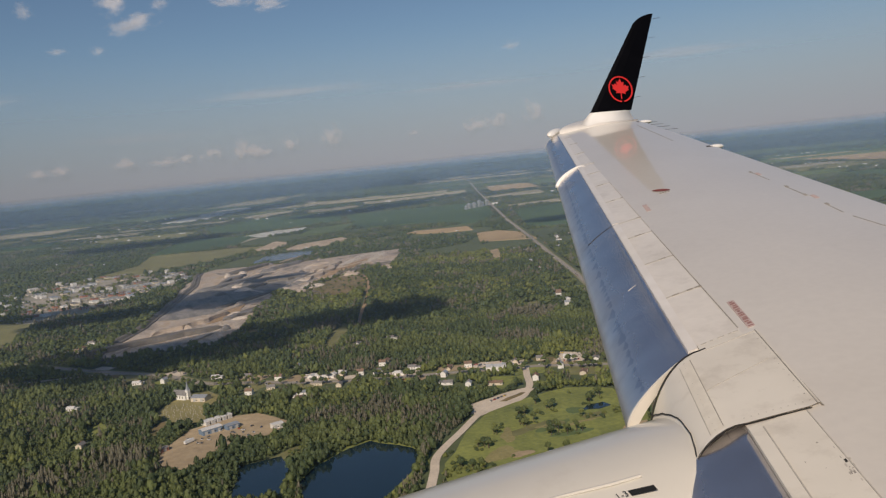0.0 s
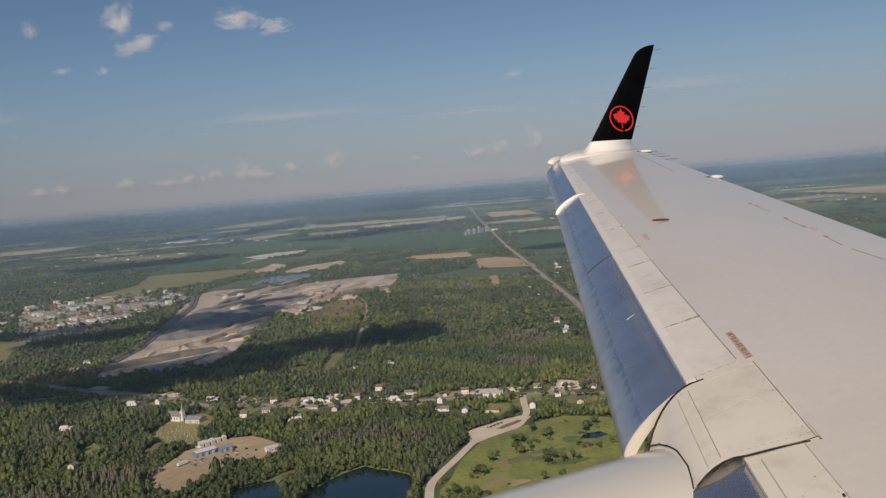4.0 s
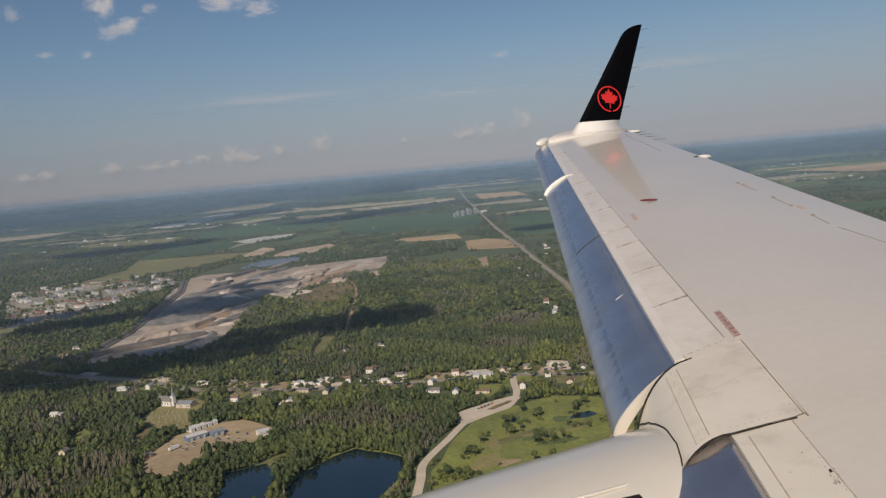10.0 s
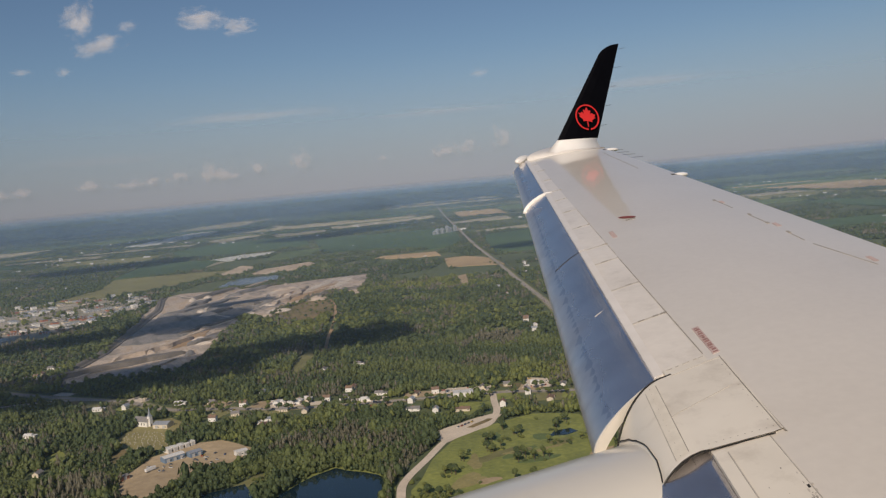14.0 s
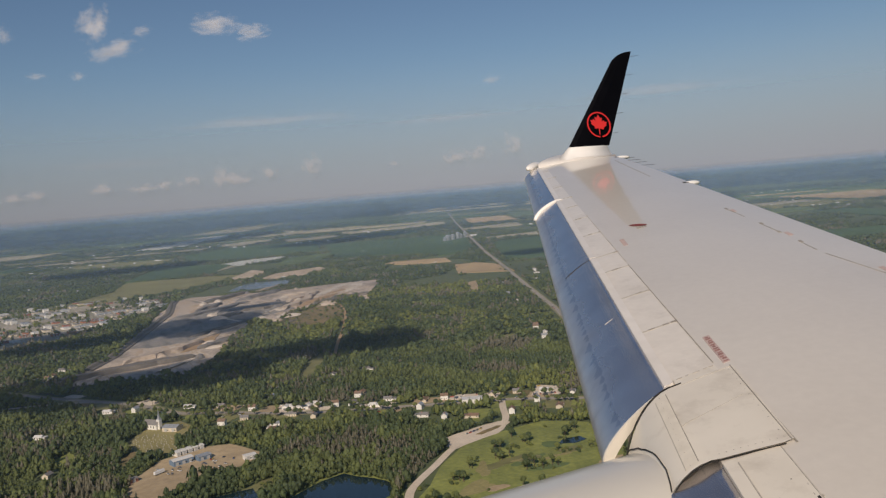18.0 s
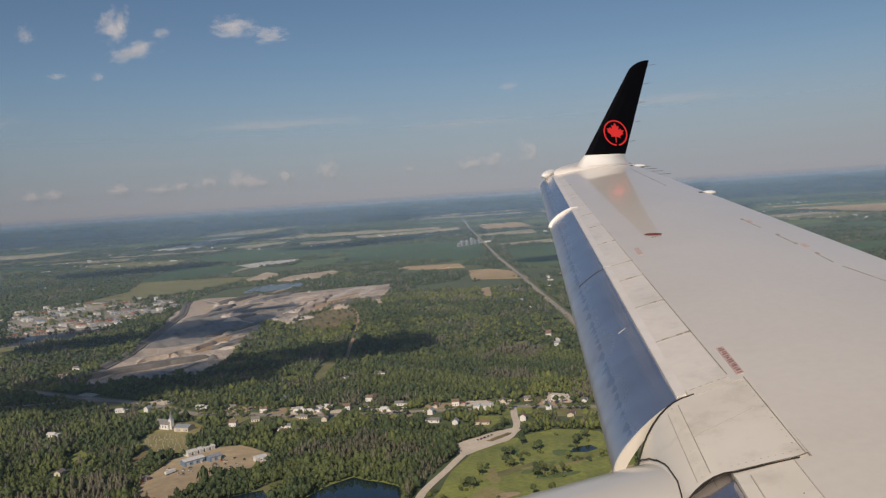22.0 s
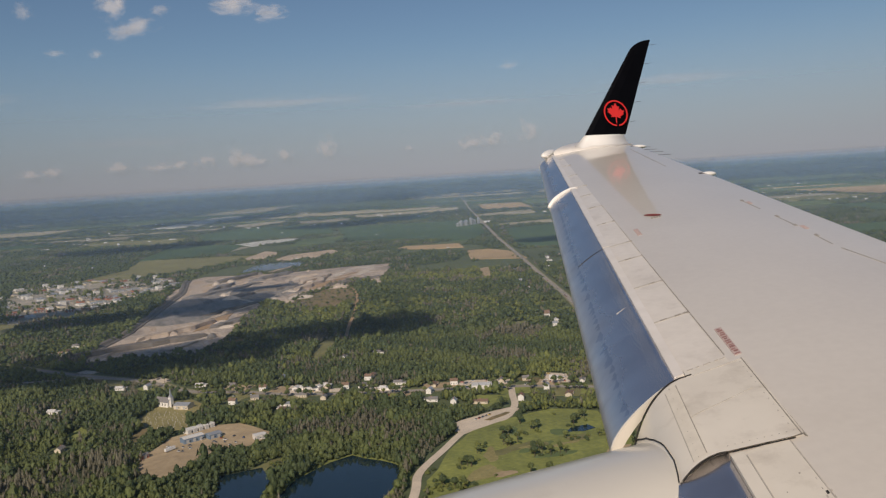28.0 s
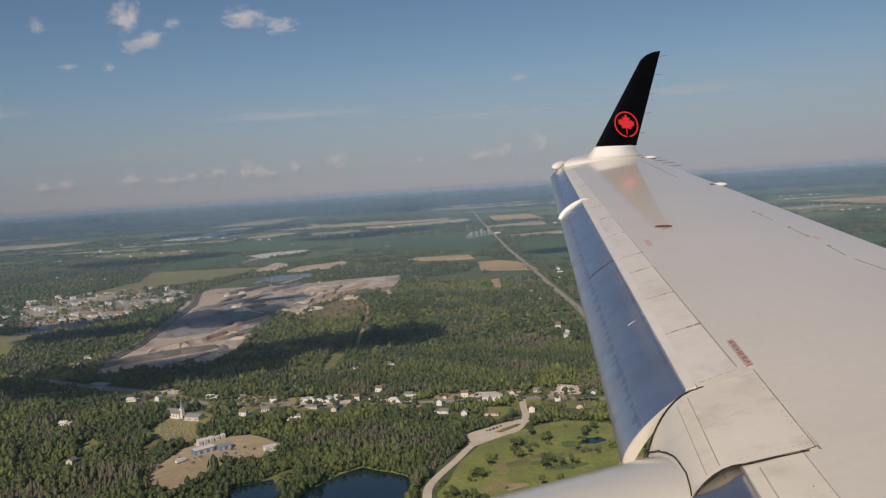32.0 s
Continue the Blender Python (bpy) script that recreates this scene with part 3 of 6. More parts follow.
rim = [bm.verts.new(skin(c0[0] + 0.045 * math.sin(a) - 0.055 * math.cos(a), c0[1] + 0.085 * math.cos(a) + 0.0 * math.sin(a), 0.004)) for a in [2 * math.pi * i / 24 for i in range(24)]]
bm.faces.new(rim)
part("filler_marking", bm, DARKRED, aeroplane, "dark red oval marking")
for k in range(4):
    mark("marking_bar", 6.27, 6.31, 0.545 + 0.028 * k, 0.565 + 0.028 * k, SEAM)
strip_on_wing("aileron_hinge", 8.76, 10.6, 1.376, 1.388, SEAM, "dark aileron hinge gap", 0.002, 8, 1.236, 1.248)
for y0, y1, c0_, c1_ in ((5.95, 6.36, 1.655, 1.613), (5.26, 5.62, 1.716, 1.682), (4.62, 4.9, 1.745, 1.735), (3.84, 4.5, 1.922, 1.76), (2.2, 3.7, 2.25, 1.95)):
    strip_on_wing("spoiler_gap", y0, y1, c0_ - 0.005, c0_ + 0.005, SEAM, "", 0.002, 4, c1_ - 0.004, c1_ + 0.004)
for y, c in ((6.36, 1.62), (5.62, 1.70), (4.9, 1.75), (5.26, 1.72)):
    mark("hinge_pad", y - 0.03, y + 0.03, c - 0.02, c + 0.01, SEAM)
grit = random.Random(5)
for y in edges[1:-1]:
    strip_on_wing("panel_joint", y - 0.008, y + 0.008, 0.0, panel_c(y), JOINT, "", 0.0045, 1)
    mark("joint_grime", y - 0.016, y + 0.012, panel_c(y) - 0.010, panel_c(y) + 0.006, JOINT)
    for q in range(3):
        c, w_ = panel_c(y) * grit.uniform(0.15, 0.9), grit.uniform(0.004, 0.010)
        strip_on_wing("joint_grime", y - w_, y + w_, c, c + grit.uniform(0.02, 0.05), SEAM, "", 0.0060, 1)
for k in range(26):
    p = nose_point(0.05 + 0.9 * (k % 13) / 12, 0.03) if k < 13 else nose_point(0.05 + 0.9 * (k % 13) / 12, 0.445 - 0.02 * (k % 13) / 12)
    p.z += 0.001
    bm = bmesh.new()
    bmesh.ops.create_circle(bm, cap_ends=True, segments=8, radius=0.0028 + 0.0012 * (k % 2))
    bmesh.ops.transform(bm, matrix=Matrix.Translation(p), verts=bm.verts)
    part("rivet", bm, RIVET, aeroplane)
for k in range(10):
    p = nose_point(0.05, 0.03 + 0.03 * k) + Vector((0, 0, 0.001))
    bm = bmesh.new()
    bmesh.ops.create_circle(bm, cap_ends=True, segments=8, radius=0.003)
    bmesh.ops.transform(bm, matrix=Matrix.Translation(p), verts=bm.verts)
    part("rivet", bm, RIVET, aeroplane)
# hinge fairings and wicks behind the rear edge
for y, ln in ((8.05, 0.11), (10.95, 0.14)):
    bm = bmesh.new()
    bmesh.ops.create_uvsphere(bm, u_segments=14, v_segments=8, radius=1.0)
    bmesh.ops.transform(bm, matrix=Matrix.Translation(skin(y, te_x(y) - le_x(y), -0.015) + Vector((ln * 0.35, 0, 0))) @ Matrix.Diagonal((ln, 0.055, 0.032, 1)), verts=bm.verts)
    part("hinge_fairing", bm, WHITEPAINT, aeroplane, "small white hinge fairing", smooth=True)
    mark("fairing_slot", y - 0.04, y + 0.03, te_x(y) - le_x(y) - 0.10, te_x(y) - le_x(y) - 0.02, SEAL)
for y in (10.75, 10.45, 10.15, 9.8):
    p = skin(y, te_x(y) - le_x(y))
    bm = bmesh.new()
    loft(bm, [[p + Vector((dx - 0.02, 0.004 * s, 0.004 * c)) for s, c in ((0, 1), (0.9, -0.5), (-0.9, -0.5))] for dx in (0, 0.22)], closed=True)
    part("static_wick", bm, WICKM, aeroplane, "thin static wick")
# raised line put in for a highlight, label and bar on the nacelle's inner side
wing_curve("nacelle_strake", [on_nacelle(-1.9, -0.20, 0.02), on_nacelle(-1.5, -0.23, 0.02), on_nacelle(-1.163, -0.261, 0.02), on_nacelle(-1.06, -0.279, 0.02), on_nacelle(-0.94, -0.296, 0.016), on_nacelle(-0.81, -0.302, 0.01)], 0.007, NACELLE, "raised line put in for the highlight along the nacelle's crease")
bm = bmesh.new()
loft(bm, [[on_nacelle(-0.911 + 0.105 * i / 4, a, 0.021), on_nacelle(-0.911 + 0.105 * i / 4, a + 0.034, 0.021)] for i, a in ((i, -0.405 - 0.02 * i / 4) for i in range(5))])
part("nacelle_bar", bm, INK, aeroplane, "black bar on the nacelle")
text = bpy.data.curves.new("station_mark", "FONT")
text.body, text.size, text.align_x = "1-3", 0.040, "RIGHT"
text.materials.append(INK)
mark_mesh = bpy.data.meshes.new_from_object(bpy.data.objects.new("station_mark", text))
mark_ob = new("station_mark", mark_mesh)
mark_ob.parent = aeroplane
at = on_nacelle(-0.918, -0.402, 0.024)
rise = (on_nacelle(-0.918, -0.36, 0.024) - at).normalized()
mark_ob.matrix_basis = Matrix.Translation(at) @ Matrix((AX, rise, AX.cross(rise))).transposed().to_4x4()
tagged(mark_ob, "black lettering 1-3")
# scuffs and grime on the front panels
for k in range(34):
    y, c = grit.gauss(2.13, 0.05), grit.gauss(0.262, 0.014)
    if k > 25:
        y, c = grit.uniform(1.3, 2.35), grit.uniform(0.12, 0.27)
    mark("scuff", y - grit.uniform(0.003, 0.017), y, c, c + grit.uniform(0.002, 0.008), (SEAM, JOINT, JOINT, DOUBLER)[k % 4])
mark("scuff", 2.152, 2.172, 0.260, 0.272, SEAL)

# the fuselage's side, behind the eye
bm = bmesh.new()
rings = []
for x, r in ((-12, 0.5), (-11.2, 0.95), (-10, 1.25), (-8.5, 1.42), (-7, 1.45), (0, 1.45), (8, 1.45), (13, 1.45), (16, 1.1), (19, 0.5)):
    rings.append([(x, -1.62 + r * math.sin(a), -0.35 + r * math.cos(a)) for a in [2 * math.pi * i / 40 for i in range(40)]])
loft(bm, rings, closed=True)
fuselage = part("fuselage", bm, PAINT, aeroplane, "white fuselage side with oval windows", smooth=True)
for k in range(20):
    x = -6.4 + 0.80 * k
    bm = bmesh.new()
    rim = []
    for a in [2 * math.pi * i / 16 for i in range(16)]:
        z = 0.02 + 0.19 * math.cos(a)
        rim.append((x + 0.13 * math.sin(a), -1.62 + math.sqrt(1.45 ** 2 - (z + 0.35) ** 2), z))
    loft(bm, [[(p[0], p[1] - 0.02, p[2]) for p in rim], [(p[0], p[1] + 0.004, p[2]) for p in rim]], closed=True)
    part("cabin_window", bm, BLACK, fuselage)

# ---- the land ----
HIGH = 260.0                      # height of the eye over the ground
NEAR = 2200.0                     # beyond it the far land is drawn in, on a sheet that rises to the horizon
rng = np.random.default_rng(7)
ALONG = Vector((0.377, 0.926))    # the way of the country road
ACROSS = Vector((0.926, -0.377))


def gp(x, y, up=0.0):
    """A point of the plan on the ground sheet."""
    d = max(1.0, math.hypot(x, y))
    if d <= NEAR:
        return Vector((x, y, -HIGH + up))
    r = NEAR + 2600.0 * (1 - math.exp(-(d - NEAR) / 2600.0))
    return Vector((x * r / d, y * r / d, (-HIGH + up) * r / d))


def gp_all(x, y, up):
    d = np.maximum(1.0, np.hypot(x, y))
    r = np.where(d <= NEAR, d, NEAR + 2600.0 * (1 - np.exp(-(np.maximum(d, NEAR) - NEAR) / 2600.0)))
    k = r / d
    return np.stack((x * k, y * k, (-HIGH + up) * k), axis=1), k


radii = [0.0, 150, 300, 450] + [600 + 50 * i for i in range(32)] + [2200 * 1.045 ** i for i in range(85)]
SEG = 288
verts, faces, plan = [gp(0, 0)], [], [(0.0, 0.0)]
for r in radii[1:]:
    for k in range(SEG):
        a = 2 * math.pi * k / SEG
        verts.append(gp(r * math.sin(a), r * math.cos(a)))
        plan.append((r * math.sin(a), r * math.cos(a)))
for k in range(SEG):
    faces.append((0, 1 + (k + 1) % SEG, 1 + k))
for q in range(len(radii) - 2):
    a, b = 1 + q * SEG, 1 + (q + 1) * SEG
    for k in range(SEG):
        j = (k + 1) % SEG
        faces.append((a + k, a + j, b + j, b + k))
ground = put("ground", verts, faces, SOIL)
tagged(ground, "wooded green countryside reaching the hazy horizon", "ground", kind="structure")
uv = ground.data.uv_layers.new(name="plan")
for loop in ground.data.loops:
    uv.data[loop.index].uv = plan[loop.vertex_index]

OPEN = []                         # outlines where no wood grows


def refine(poly, step):
    out = []
    for a, b in zip(poly, poly[1:] + poly[:1]):
        n = max(1, int(math.hypot(b[0] - a[0], b[1] - a[1]) / step))
        out += [(a[0] + (b[0] - a[0]) * i / n, a[1] + (b[1] - a[1]) * i / n) for i in range(n)]
    return out


def rough(poly, step, amount, seed):
    """The outline with natural, uneven edges."""
    out = []
    for x, y in refine(poly, step):
        v = noise.noise_vector(Vector((x, y, seed * 31.0)) / (step * 2.2))
        out.append((x + v.x * amount, y + v.y * amount))
    return out


def slab(name, poly, up, material, label="", category="", kind="", clear=True, step=0, wobble=0.0, seed=1):
    """A flat piece of land, up metres thick, on the ground sheet."""
    if step:
        poly = rough(poly, step, wobble, seed)
    bm = bmesh.new()
    far = max(math.hypot(*p) for p in poly)
    k = 1 if far < NEAR else far / NEAR
    tops = [bm.verts.new(gp(x, y, up * k)) for x, y in poly]
    lows = [bm.verts.new(gp(x, y, -1.0 * k)) for x, y in poly]
    face = bm.faces.new(tops)
    for i in range(len(poly)):
        j = (i + 1) % len(poly)
        bm.faces.new((tops[i], tops[j], lows[j], lows[i]))
    bmesh.ops.triangulate(bm, faces=[face])
    ob = part(name, bm, material, None)
    tagged(ob, label, category, "", kind)
    if clear:
        OPEN.append(np.array(poly))
    return ob


def ribbon(name, path, width, up, material, label="", category="", kind="", smooth=True):
    """A road or track along a path of the plan."""
    pts = [Vector(p) for p in path]
    if smooth:
        fine = []
        ext = [pts[0] * 2 - pts[1]] + pts + [pts[-1] * 2 - pts[-2]]
        for a, b, c, d in zip(ext, ext[1:], ext[2:], ext[3:]):
            for i in range(6):
                t = i / 6
                fine.append(0.5 * ((2 * b) + (c - a) * t + (2 * a - 5 * b + 4 * c - d) * t * t + (3 * b - a - 3 * c + d) * t ** 3))
        pts = fine + [pts[-1]]
    left, right = [], []
    for i, p in enumerate(pts):
        q = pts[min(i + 1, len(pts) - 1)] - pts[max(i - 1, 0)]
        n = Vector((-q.y, q.x)).normalized() * width / 2
        left.append(p + n)
        right.append(p - n)
    bm = bmesh.new()
    for i in range(len(pts) - 1):
        k = max(1.0, pts[i].length / NEAR)
        quad = [bm.verts.new(gp(*v, up * k)) for v in (left[i], right[i], right[i + 1], left[i + 1])]
        bm.faces.new(quad)
    bmesh.ops.remove_doubles(bm, verts=bm.verts, dist=0.01)
    ob = part(name, bm, material, None)
    tagged(ob, label, category, "", kind)
    return ob


def clear_along(path, width):
    for a, b in zip(path, path[1:]):
        a, b = Vector(a), Vector(b)
        q = (b - a).normalized()
        n = Vector((-q.y, q.x)) * width / 2
        OPEN.append(np.array([tuple(a + n - q * 3), tuple(a - n - q * 3), tuple(b - n + q * 3), tuple(b + n + q * 3)]))


# stone quarry with its bench and ponds
slab("quarry_floor", [(-59, 1445), (-34, 1550), (25, 1725), (82, 2023), (119, 2180), (203, 2564), (260, 2644), (366, 2565), (528, 2516), (635, 2523), (829, 2483), (716, 2238), (616, 2003), (621, 2075), (604, 2164), (525, 2099), (440, 1986), (361, 1868), (324, 1908), (241, 1700), (176, 1496), (136, 1402), (50, 1398)], 0.8, QUARRY, "pale tan stone quarry with worked floor", "quarry", "structure", step=45, wobble=16)
# grey stone floor, with cloud shade painted into its dark colour
slab("quarry_pit_floor", [(41, 1747), (93, 2011), (186, 2209), (316, 2229), (414, 2203), (452, 2040), (342, 1970), (264, 1885), (165, 1750), (87, 1719)], 1.4, QUARRYPIT, "grey crushed stone floor of the quarry, darkened for cloud shade", "quarry", "structure", step=35, wobble=22, seed=2)
BENCH = np.array([(394, 1901), (474, 2014), (559, 2058), (519, 1857), (470, 1708), (421, 1699), (343, 1843)])
slab("quarry_bench", [tuple(q) for q in BENCH], 1.2, SCRUB, "brown scrubby bench beside the quarry", "field", "structure", step=30, wobble=14, seed=3)
for k, (x, y, a, b) in enumerate(((120, 1500, 60, 26), (250, 1690, 50, 40), (400, 1950, 90, 40), (560, 2200, 120, 60), (640, 2380, 110, 50), (330, 2500, 120, 60), (300, 2420, 60, 30), (180, 1700, 40, 70), (60, 1560, 30, 40), (90, 1450, 50, 20), (330, 1800, 40, 30), (480, 2080, 70, 30), (690, 2350, 60, 70), (430, 2560, 160, 30), (720, 2440, 50, 30))):
    shape = [(x + a * math.sin(q) * 0.8 + b * math.cos(q) * 0.5, y + a * math.sin(q) + b * math.cos(q) * 1.2) for q in [6.283 * i / 10 for i in range(10)]]
    slab("spoil_patch", shape, 1.8, (PALEROCK, TANSOIL, PALEROCK, SPOIL)[k % 4], ("pale rock spread on the quarry floor", "orange spoil spread on the quarry floor", "pale rock spread on the quarry floor", "brown spoil spread on the quarry floor")[k % 4], "quarry", "structure", clear=False, step=18, wobble=12, seed=20 + k)
ribbon("haul_road", [(-30, 1470), (60, 1600), (150, 1720), (300, 1900), (430, 2110), (600, 2250), (740, 2380)], 8, 2.3, GRAVEL, "pale haul road across the quarry", "track", "structure")
ribbon("haul_road", [(300, 1900), (260, 2100), (300, 2300), (250, 2560)], 8, 2.3, GRAVEL, "pale haul road across the quarry", "track", "structure")
ribbon("quarry_track", [(553, 2030), (530, 1900), (501, 1788), (440, 1600), (396, 1479), (353, 1350)], 6, 1.6, SPOIL, "orange gravel track along the quarry", "track", "structure")
clear_along([(553, 2030), (501, 1788), (396, 1479), (353, 1350)], 15)
slab("quarry_pond", [(378, 2676), (478, 2900), (624, 2849), (573, 2683), (452, 2664)], 1.0, SILT, "grey blue settling pond", "pond", "structure", step=40, wobble=14)

# fields
FIELDS = (
    ("hay_field", CROPOLIVE, [(-167, 2766), (46, 3150), (106, 3543), (385, 3413), (551, 3285), (293, 2958), (142, 2860), (-43, 2776)], "wide olive hay field beside the town"),
    ("crop_field", CROPDARK, [(91, 3533), (303, 4379), (595, 3988), (433, 3517)], "dark green crop field beyond the town"),
    ("hay_field", CROPOLIVE, [(-174, 5029), (-94, 5440), (285, 5099), (446, 5052), (291, 4512), (-3, 4777)], "long olive hay strip"),
    ("crop_field", CROPDARK, [(484, 5207), (839, 5693), (1365, 5405), (1116, 4372), (681, 4276), (456, 4486)], "dark green crop field under the strips"),
    ("covered_field", COVER, [(554, 4066), (723, 4190), (886, 4161), (800, 3912), (596, 3834)], "field under white row covers"),
    ("stubble_field", PALE, [(413, 3751), (526, 3963), (584, 3807), (453, 3600)], "pale stubble field beside the covers"),
    ("straw_field", TANSOIL, [(441, 3129), (596, 3477), (628, 3305), (483, 3006)], "bare tan field behind the quarry"),
    ("straw_field", TANSOIL, [(514, 2959), (626, 3163), (822, 3241), (812, 3101), (651, 2896)], "bare tan field behind the pond"),
    ("crop_field", CROPMID, [(727, 3636), (871, 4001), (987, 4006), (1123, 4042), (919, 3616), (809, 3578)], "light green crop field"),
    ("straw_field", STRAW, [(1000, 2999), (1072, 3074), (1257, 2982), (1198, 2792), (1081, 2851)], "cut straw field at the wood's edge"),
    ("straw_field", STRAW, [(1149, 2654), (1230, 2654), (1248, 2476), (1169, 2242), (1038, 2371)], "cut straw field beside the road"),
    ("crop_field", CROPDARK, [(989, 3635), (1234, 3455), (1291, 3108), (1391, 3106), (1566, 3386), (1997, 4464), (1633, 4650), (1268, 4827)], "large dark green crop field by the road"),
    ("stubble_field", PALE, [(1837, 6436), (2296, 6377), (2754, 6515), (2567, 6041), (2143, 5958), (1721, 6003)], "long pale stubble strip"),
    ("stubble_field", PALE, [(1305, 6080), (1670, 6007), (1569, 5636), (1228, 5709)], "long pale stubble strip"),
    ("stubble_field", PALE, [(837, 6208), (1180, 6521), (1329, 6351), (839, 5693)], "long pale stubble strip"),
    ("stubble_field", PALE, [(2262, 5023), (2722, 5149), (2540, 4715), (2146, 4709)], "pale stubble field across the road"),
    ("stubble_field", PALE, [(1883, 3923), (2200, 3930), (2107, 3734), (1808, 3730)], "thin pale stubble strip across the road"),
    ("crop_field", CROPDARK, [(1742, 3547), (2048, 3576), (1467, 2473), (1322, 2595)], "dark green crop field across the road"),
    ("covered_field", COVER, [(4631, 15608), (5993, 17749), (5208, 15296), (4102, 13665)], "white covered field far off"),
    ("sand_clearing", SAND, [(942, 2107), (987, 2128), (886, 1900), (864, 1896)], "small orange sand clearing in the wood"),
)
for k, (name, m, poly, label) in enumerate(FIELDS):
    slab(name, poly, 0.9 + 0.02 * k, m, label, "field", "structure")

# the far patchwork, laid out along the road's grid
taken = [np.array(p[2]) for p in FIELDS]


def inside(poly, x, y):
    """Which of the points lie inside the outline."""
    x, y = np.asarray(x, float), np.asarray(y, float)
    hit = np.zeros(x.shape, bool)
    px, py = poly[:, 0], poly[:, 1]
    for i in range(len(poly)):
        j = i - 1
        cross = (py[i] > y) != (py[j] > y)
        if cross.any():
            xi = (px[j] - px[i]) * (y - py[i]) / (py[j] - py[i] + 1e-9) + px[i]
            hit ^= cross & (x < xi)
    return hit


palette = [(CROPDARK, 9, "dark green far field"), (CROPMID, 6, "green far field"), (CROPOLIVE, 3, "olive far field"), (PALE, 5, "pale far stubble field"), (STRAW, 2, "tan far straw field"), (COVER, 0.5, "white covered far field")]
weights = np.array([p[1] for p in palette]) / sum(p[1] for p in palette)
made = 0
for k in range(900):
    d = 3300 * math.exp(rng.random() * 1.75)
    a = radians(-16 + 84 * rng.random())
    c = Vector((d * math.sin(a), d * math.cos(a)))
    if a < radians(6) and d < 12000 and rng.random() < 0.88:
        continue
    ln, wd = (260 + 700 * rng.random()) * (d / 5000) ** 0.6, (90 + 240 * rng.random()) * (d / 5000) ** 0.6
    if rng.random() < 0.25:
        ln, wd = wd, ln
    poly = [c + ACROSS * ln * s + ALONG * wd * t for s, t in ((-1, -1), (1, -1), (1, 1), (-1, 1))]
    tx, ty = [p.x for p in poly] + [c.x], [p.y for p in poly] + [c.y]
    if any(inside(t, tx, ty).any() or inside(np.array([tuple(p) for p in poly]), t[:, 0], t[:, 1]).any() for t in taken):
        continue
    pick = palette[rng.choice(len(palette), p=weights)]
    slab("far_field", [tuple(p) for p in poly], 0.9, pick[0], pick[2], "field", "structure")
    taken.append(np.array([tuple(p) for p in poly]))
    made += 1
    if made >= 150:
        break

# thin strips of stubble and hay out towards the horizon
for k in range(420):
    d = 5200 * math.exp(rng.random() * 1.5)
    a = radians(-16 + 84 * rng.random())
    c = Vector((d * math.sin(a), d * math.cos(a)))
    if a < radians(6) and d < 12000 and rng.random() < 0.6:
        continue
    ln, wd = rng.uniform(160, 620) * (d / 7000) ** 0.7, rng.uniform(50, 130) * (d / 7000) ** 0.9
    poly = [tuple(c + ACROSS * ln * s + ALONG * wd * t) for s, t in ((-1, -1), (1, -1), (1, 1), (-1, 1))]
    if any(inside(t, [p[0] for p in poly] + [c.x], [p[1] for p in poly] + [c.y]).any() for t in taken):
        continue
    pick = palette[(3, 2, 1, 3, 5, 3, 0)[k % 7]]
    slab("far_field", poly, 0.9, pick[0], pick[2], "field", "structure")
    taken.append(np.array(poly))
    made += 1
    if made >= 300:
        break

# rough clearings in the woods
for k in range(70):
    d = 720 + 1500 * rng.random()
    a = radians(-12 + 74 * rng.random())
    x, y = d * math.sin(a), d * math.cos(a)
    if any(inside(t, [x], [y])[0] for t in OPEN[:6]):
        continue
    r1, r2, tw = rng.uniform(8, 34), rng.uniform(6, 18), rng.random() * 3.1
    shape = [(x + r1 * math.sin(q) * math.cos(tw) - r2 * math.cos(q) * math.sin(tw), y + r1 * math.sin(q) * math.sin(tw) + r2 * math.cos(q) * math.cos(tw)) for q in [6.283 * i / 9 for i in range(9)]]
    m_, l_ = ((MEADOW, "small green clearing in the wood"), (SCRUB, "brown scrubby clearing in the wood"), (CROPOLIVE, "dry grassy clearing in the wood"))[k % 3]
    slab("clearing", shape, 0.2, m_, l_, "clearing", "structure", step=7, wobble=5, seed=100 + k)

# roads
ROAD = [(6150, 14600), (2723, 6205), (1487, 3118), (1160, 2260), (1000, 1850), (871, 1510), (620, 900), (480, 570), (380, 330)]
ribbon("road_verge", ROAD, 17, 1.25, DRYVERGE, "dry grass verge along the country road", "verge", "structure", smooth=False)
ribbon("road", ROAD, 10, 1.5, ASPHALT, "long straight grey country road", "road", "structure", smooth=False)
clear_along(ROAD[1:], 34)
STREET = [(700, 720), (620, 785), (528, 838), (452, 896), (327, 958), (264, 988), (190, 1036), (141, 1083), (80, 1130), (32, 1226), (-65, 1349), (-149, 1466), (-330, 1700)]
ribbon("road_verge", STREET, 19, 0.38, DRYVERGE, "pale dusty verge along the village street", "verge", "structure")
ribbon("village_street", STREET, 10, 0.55, ASPHALT, "grey asphalt village street", "road", "structure")
clear_along(STREET, 24)
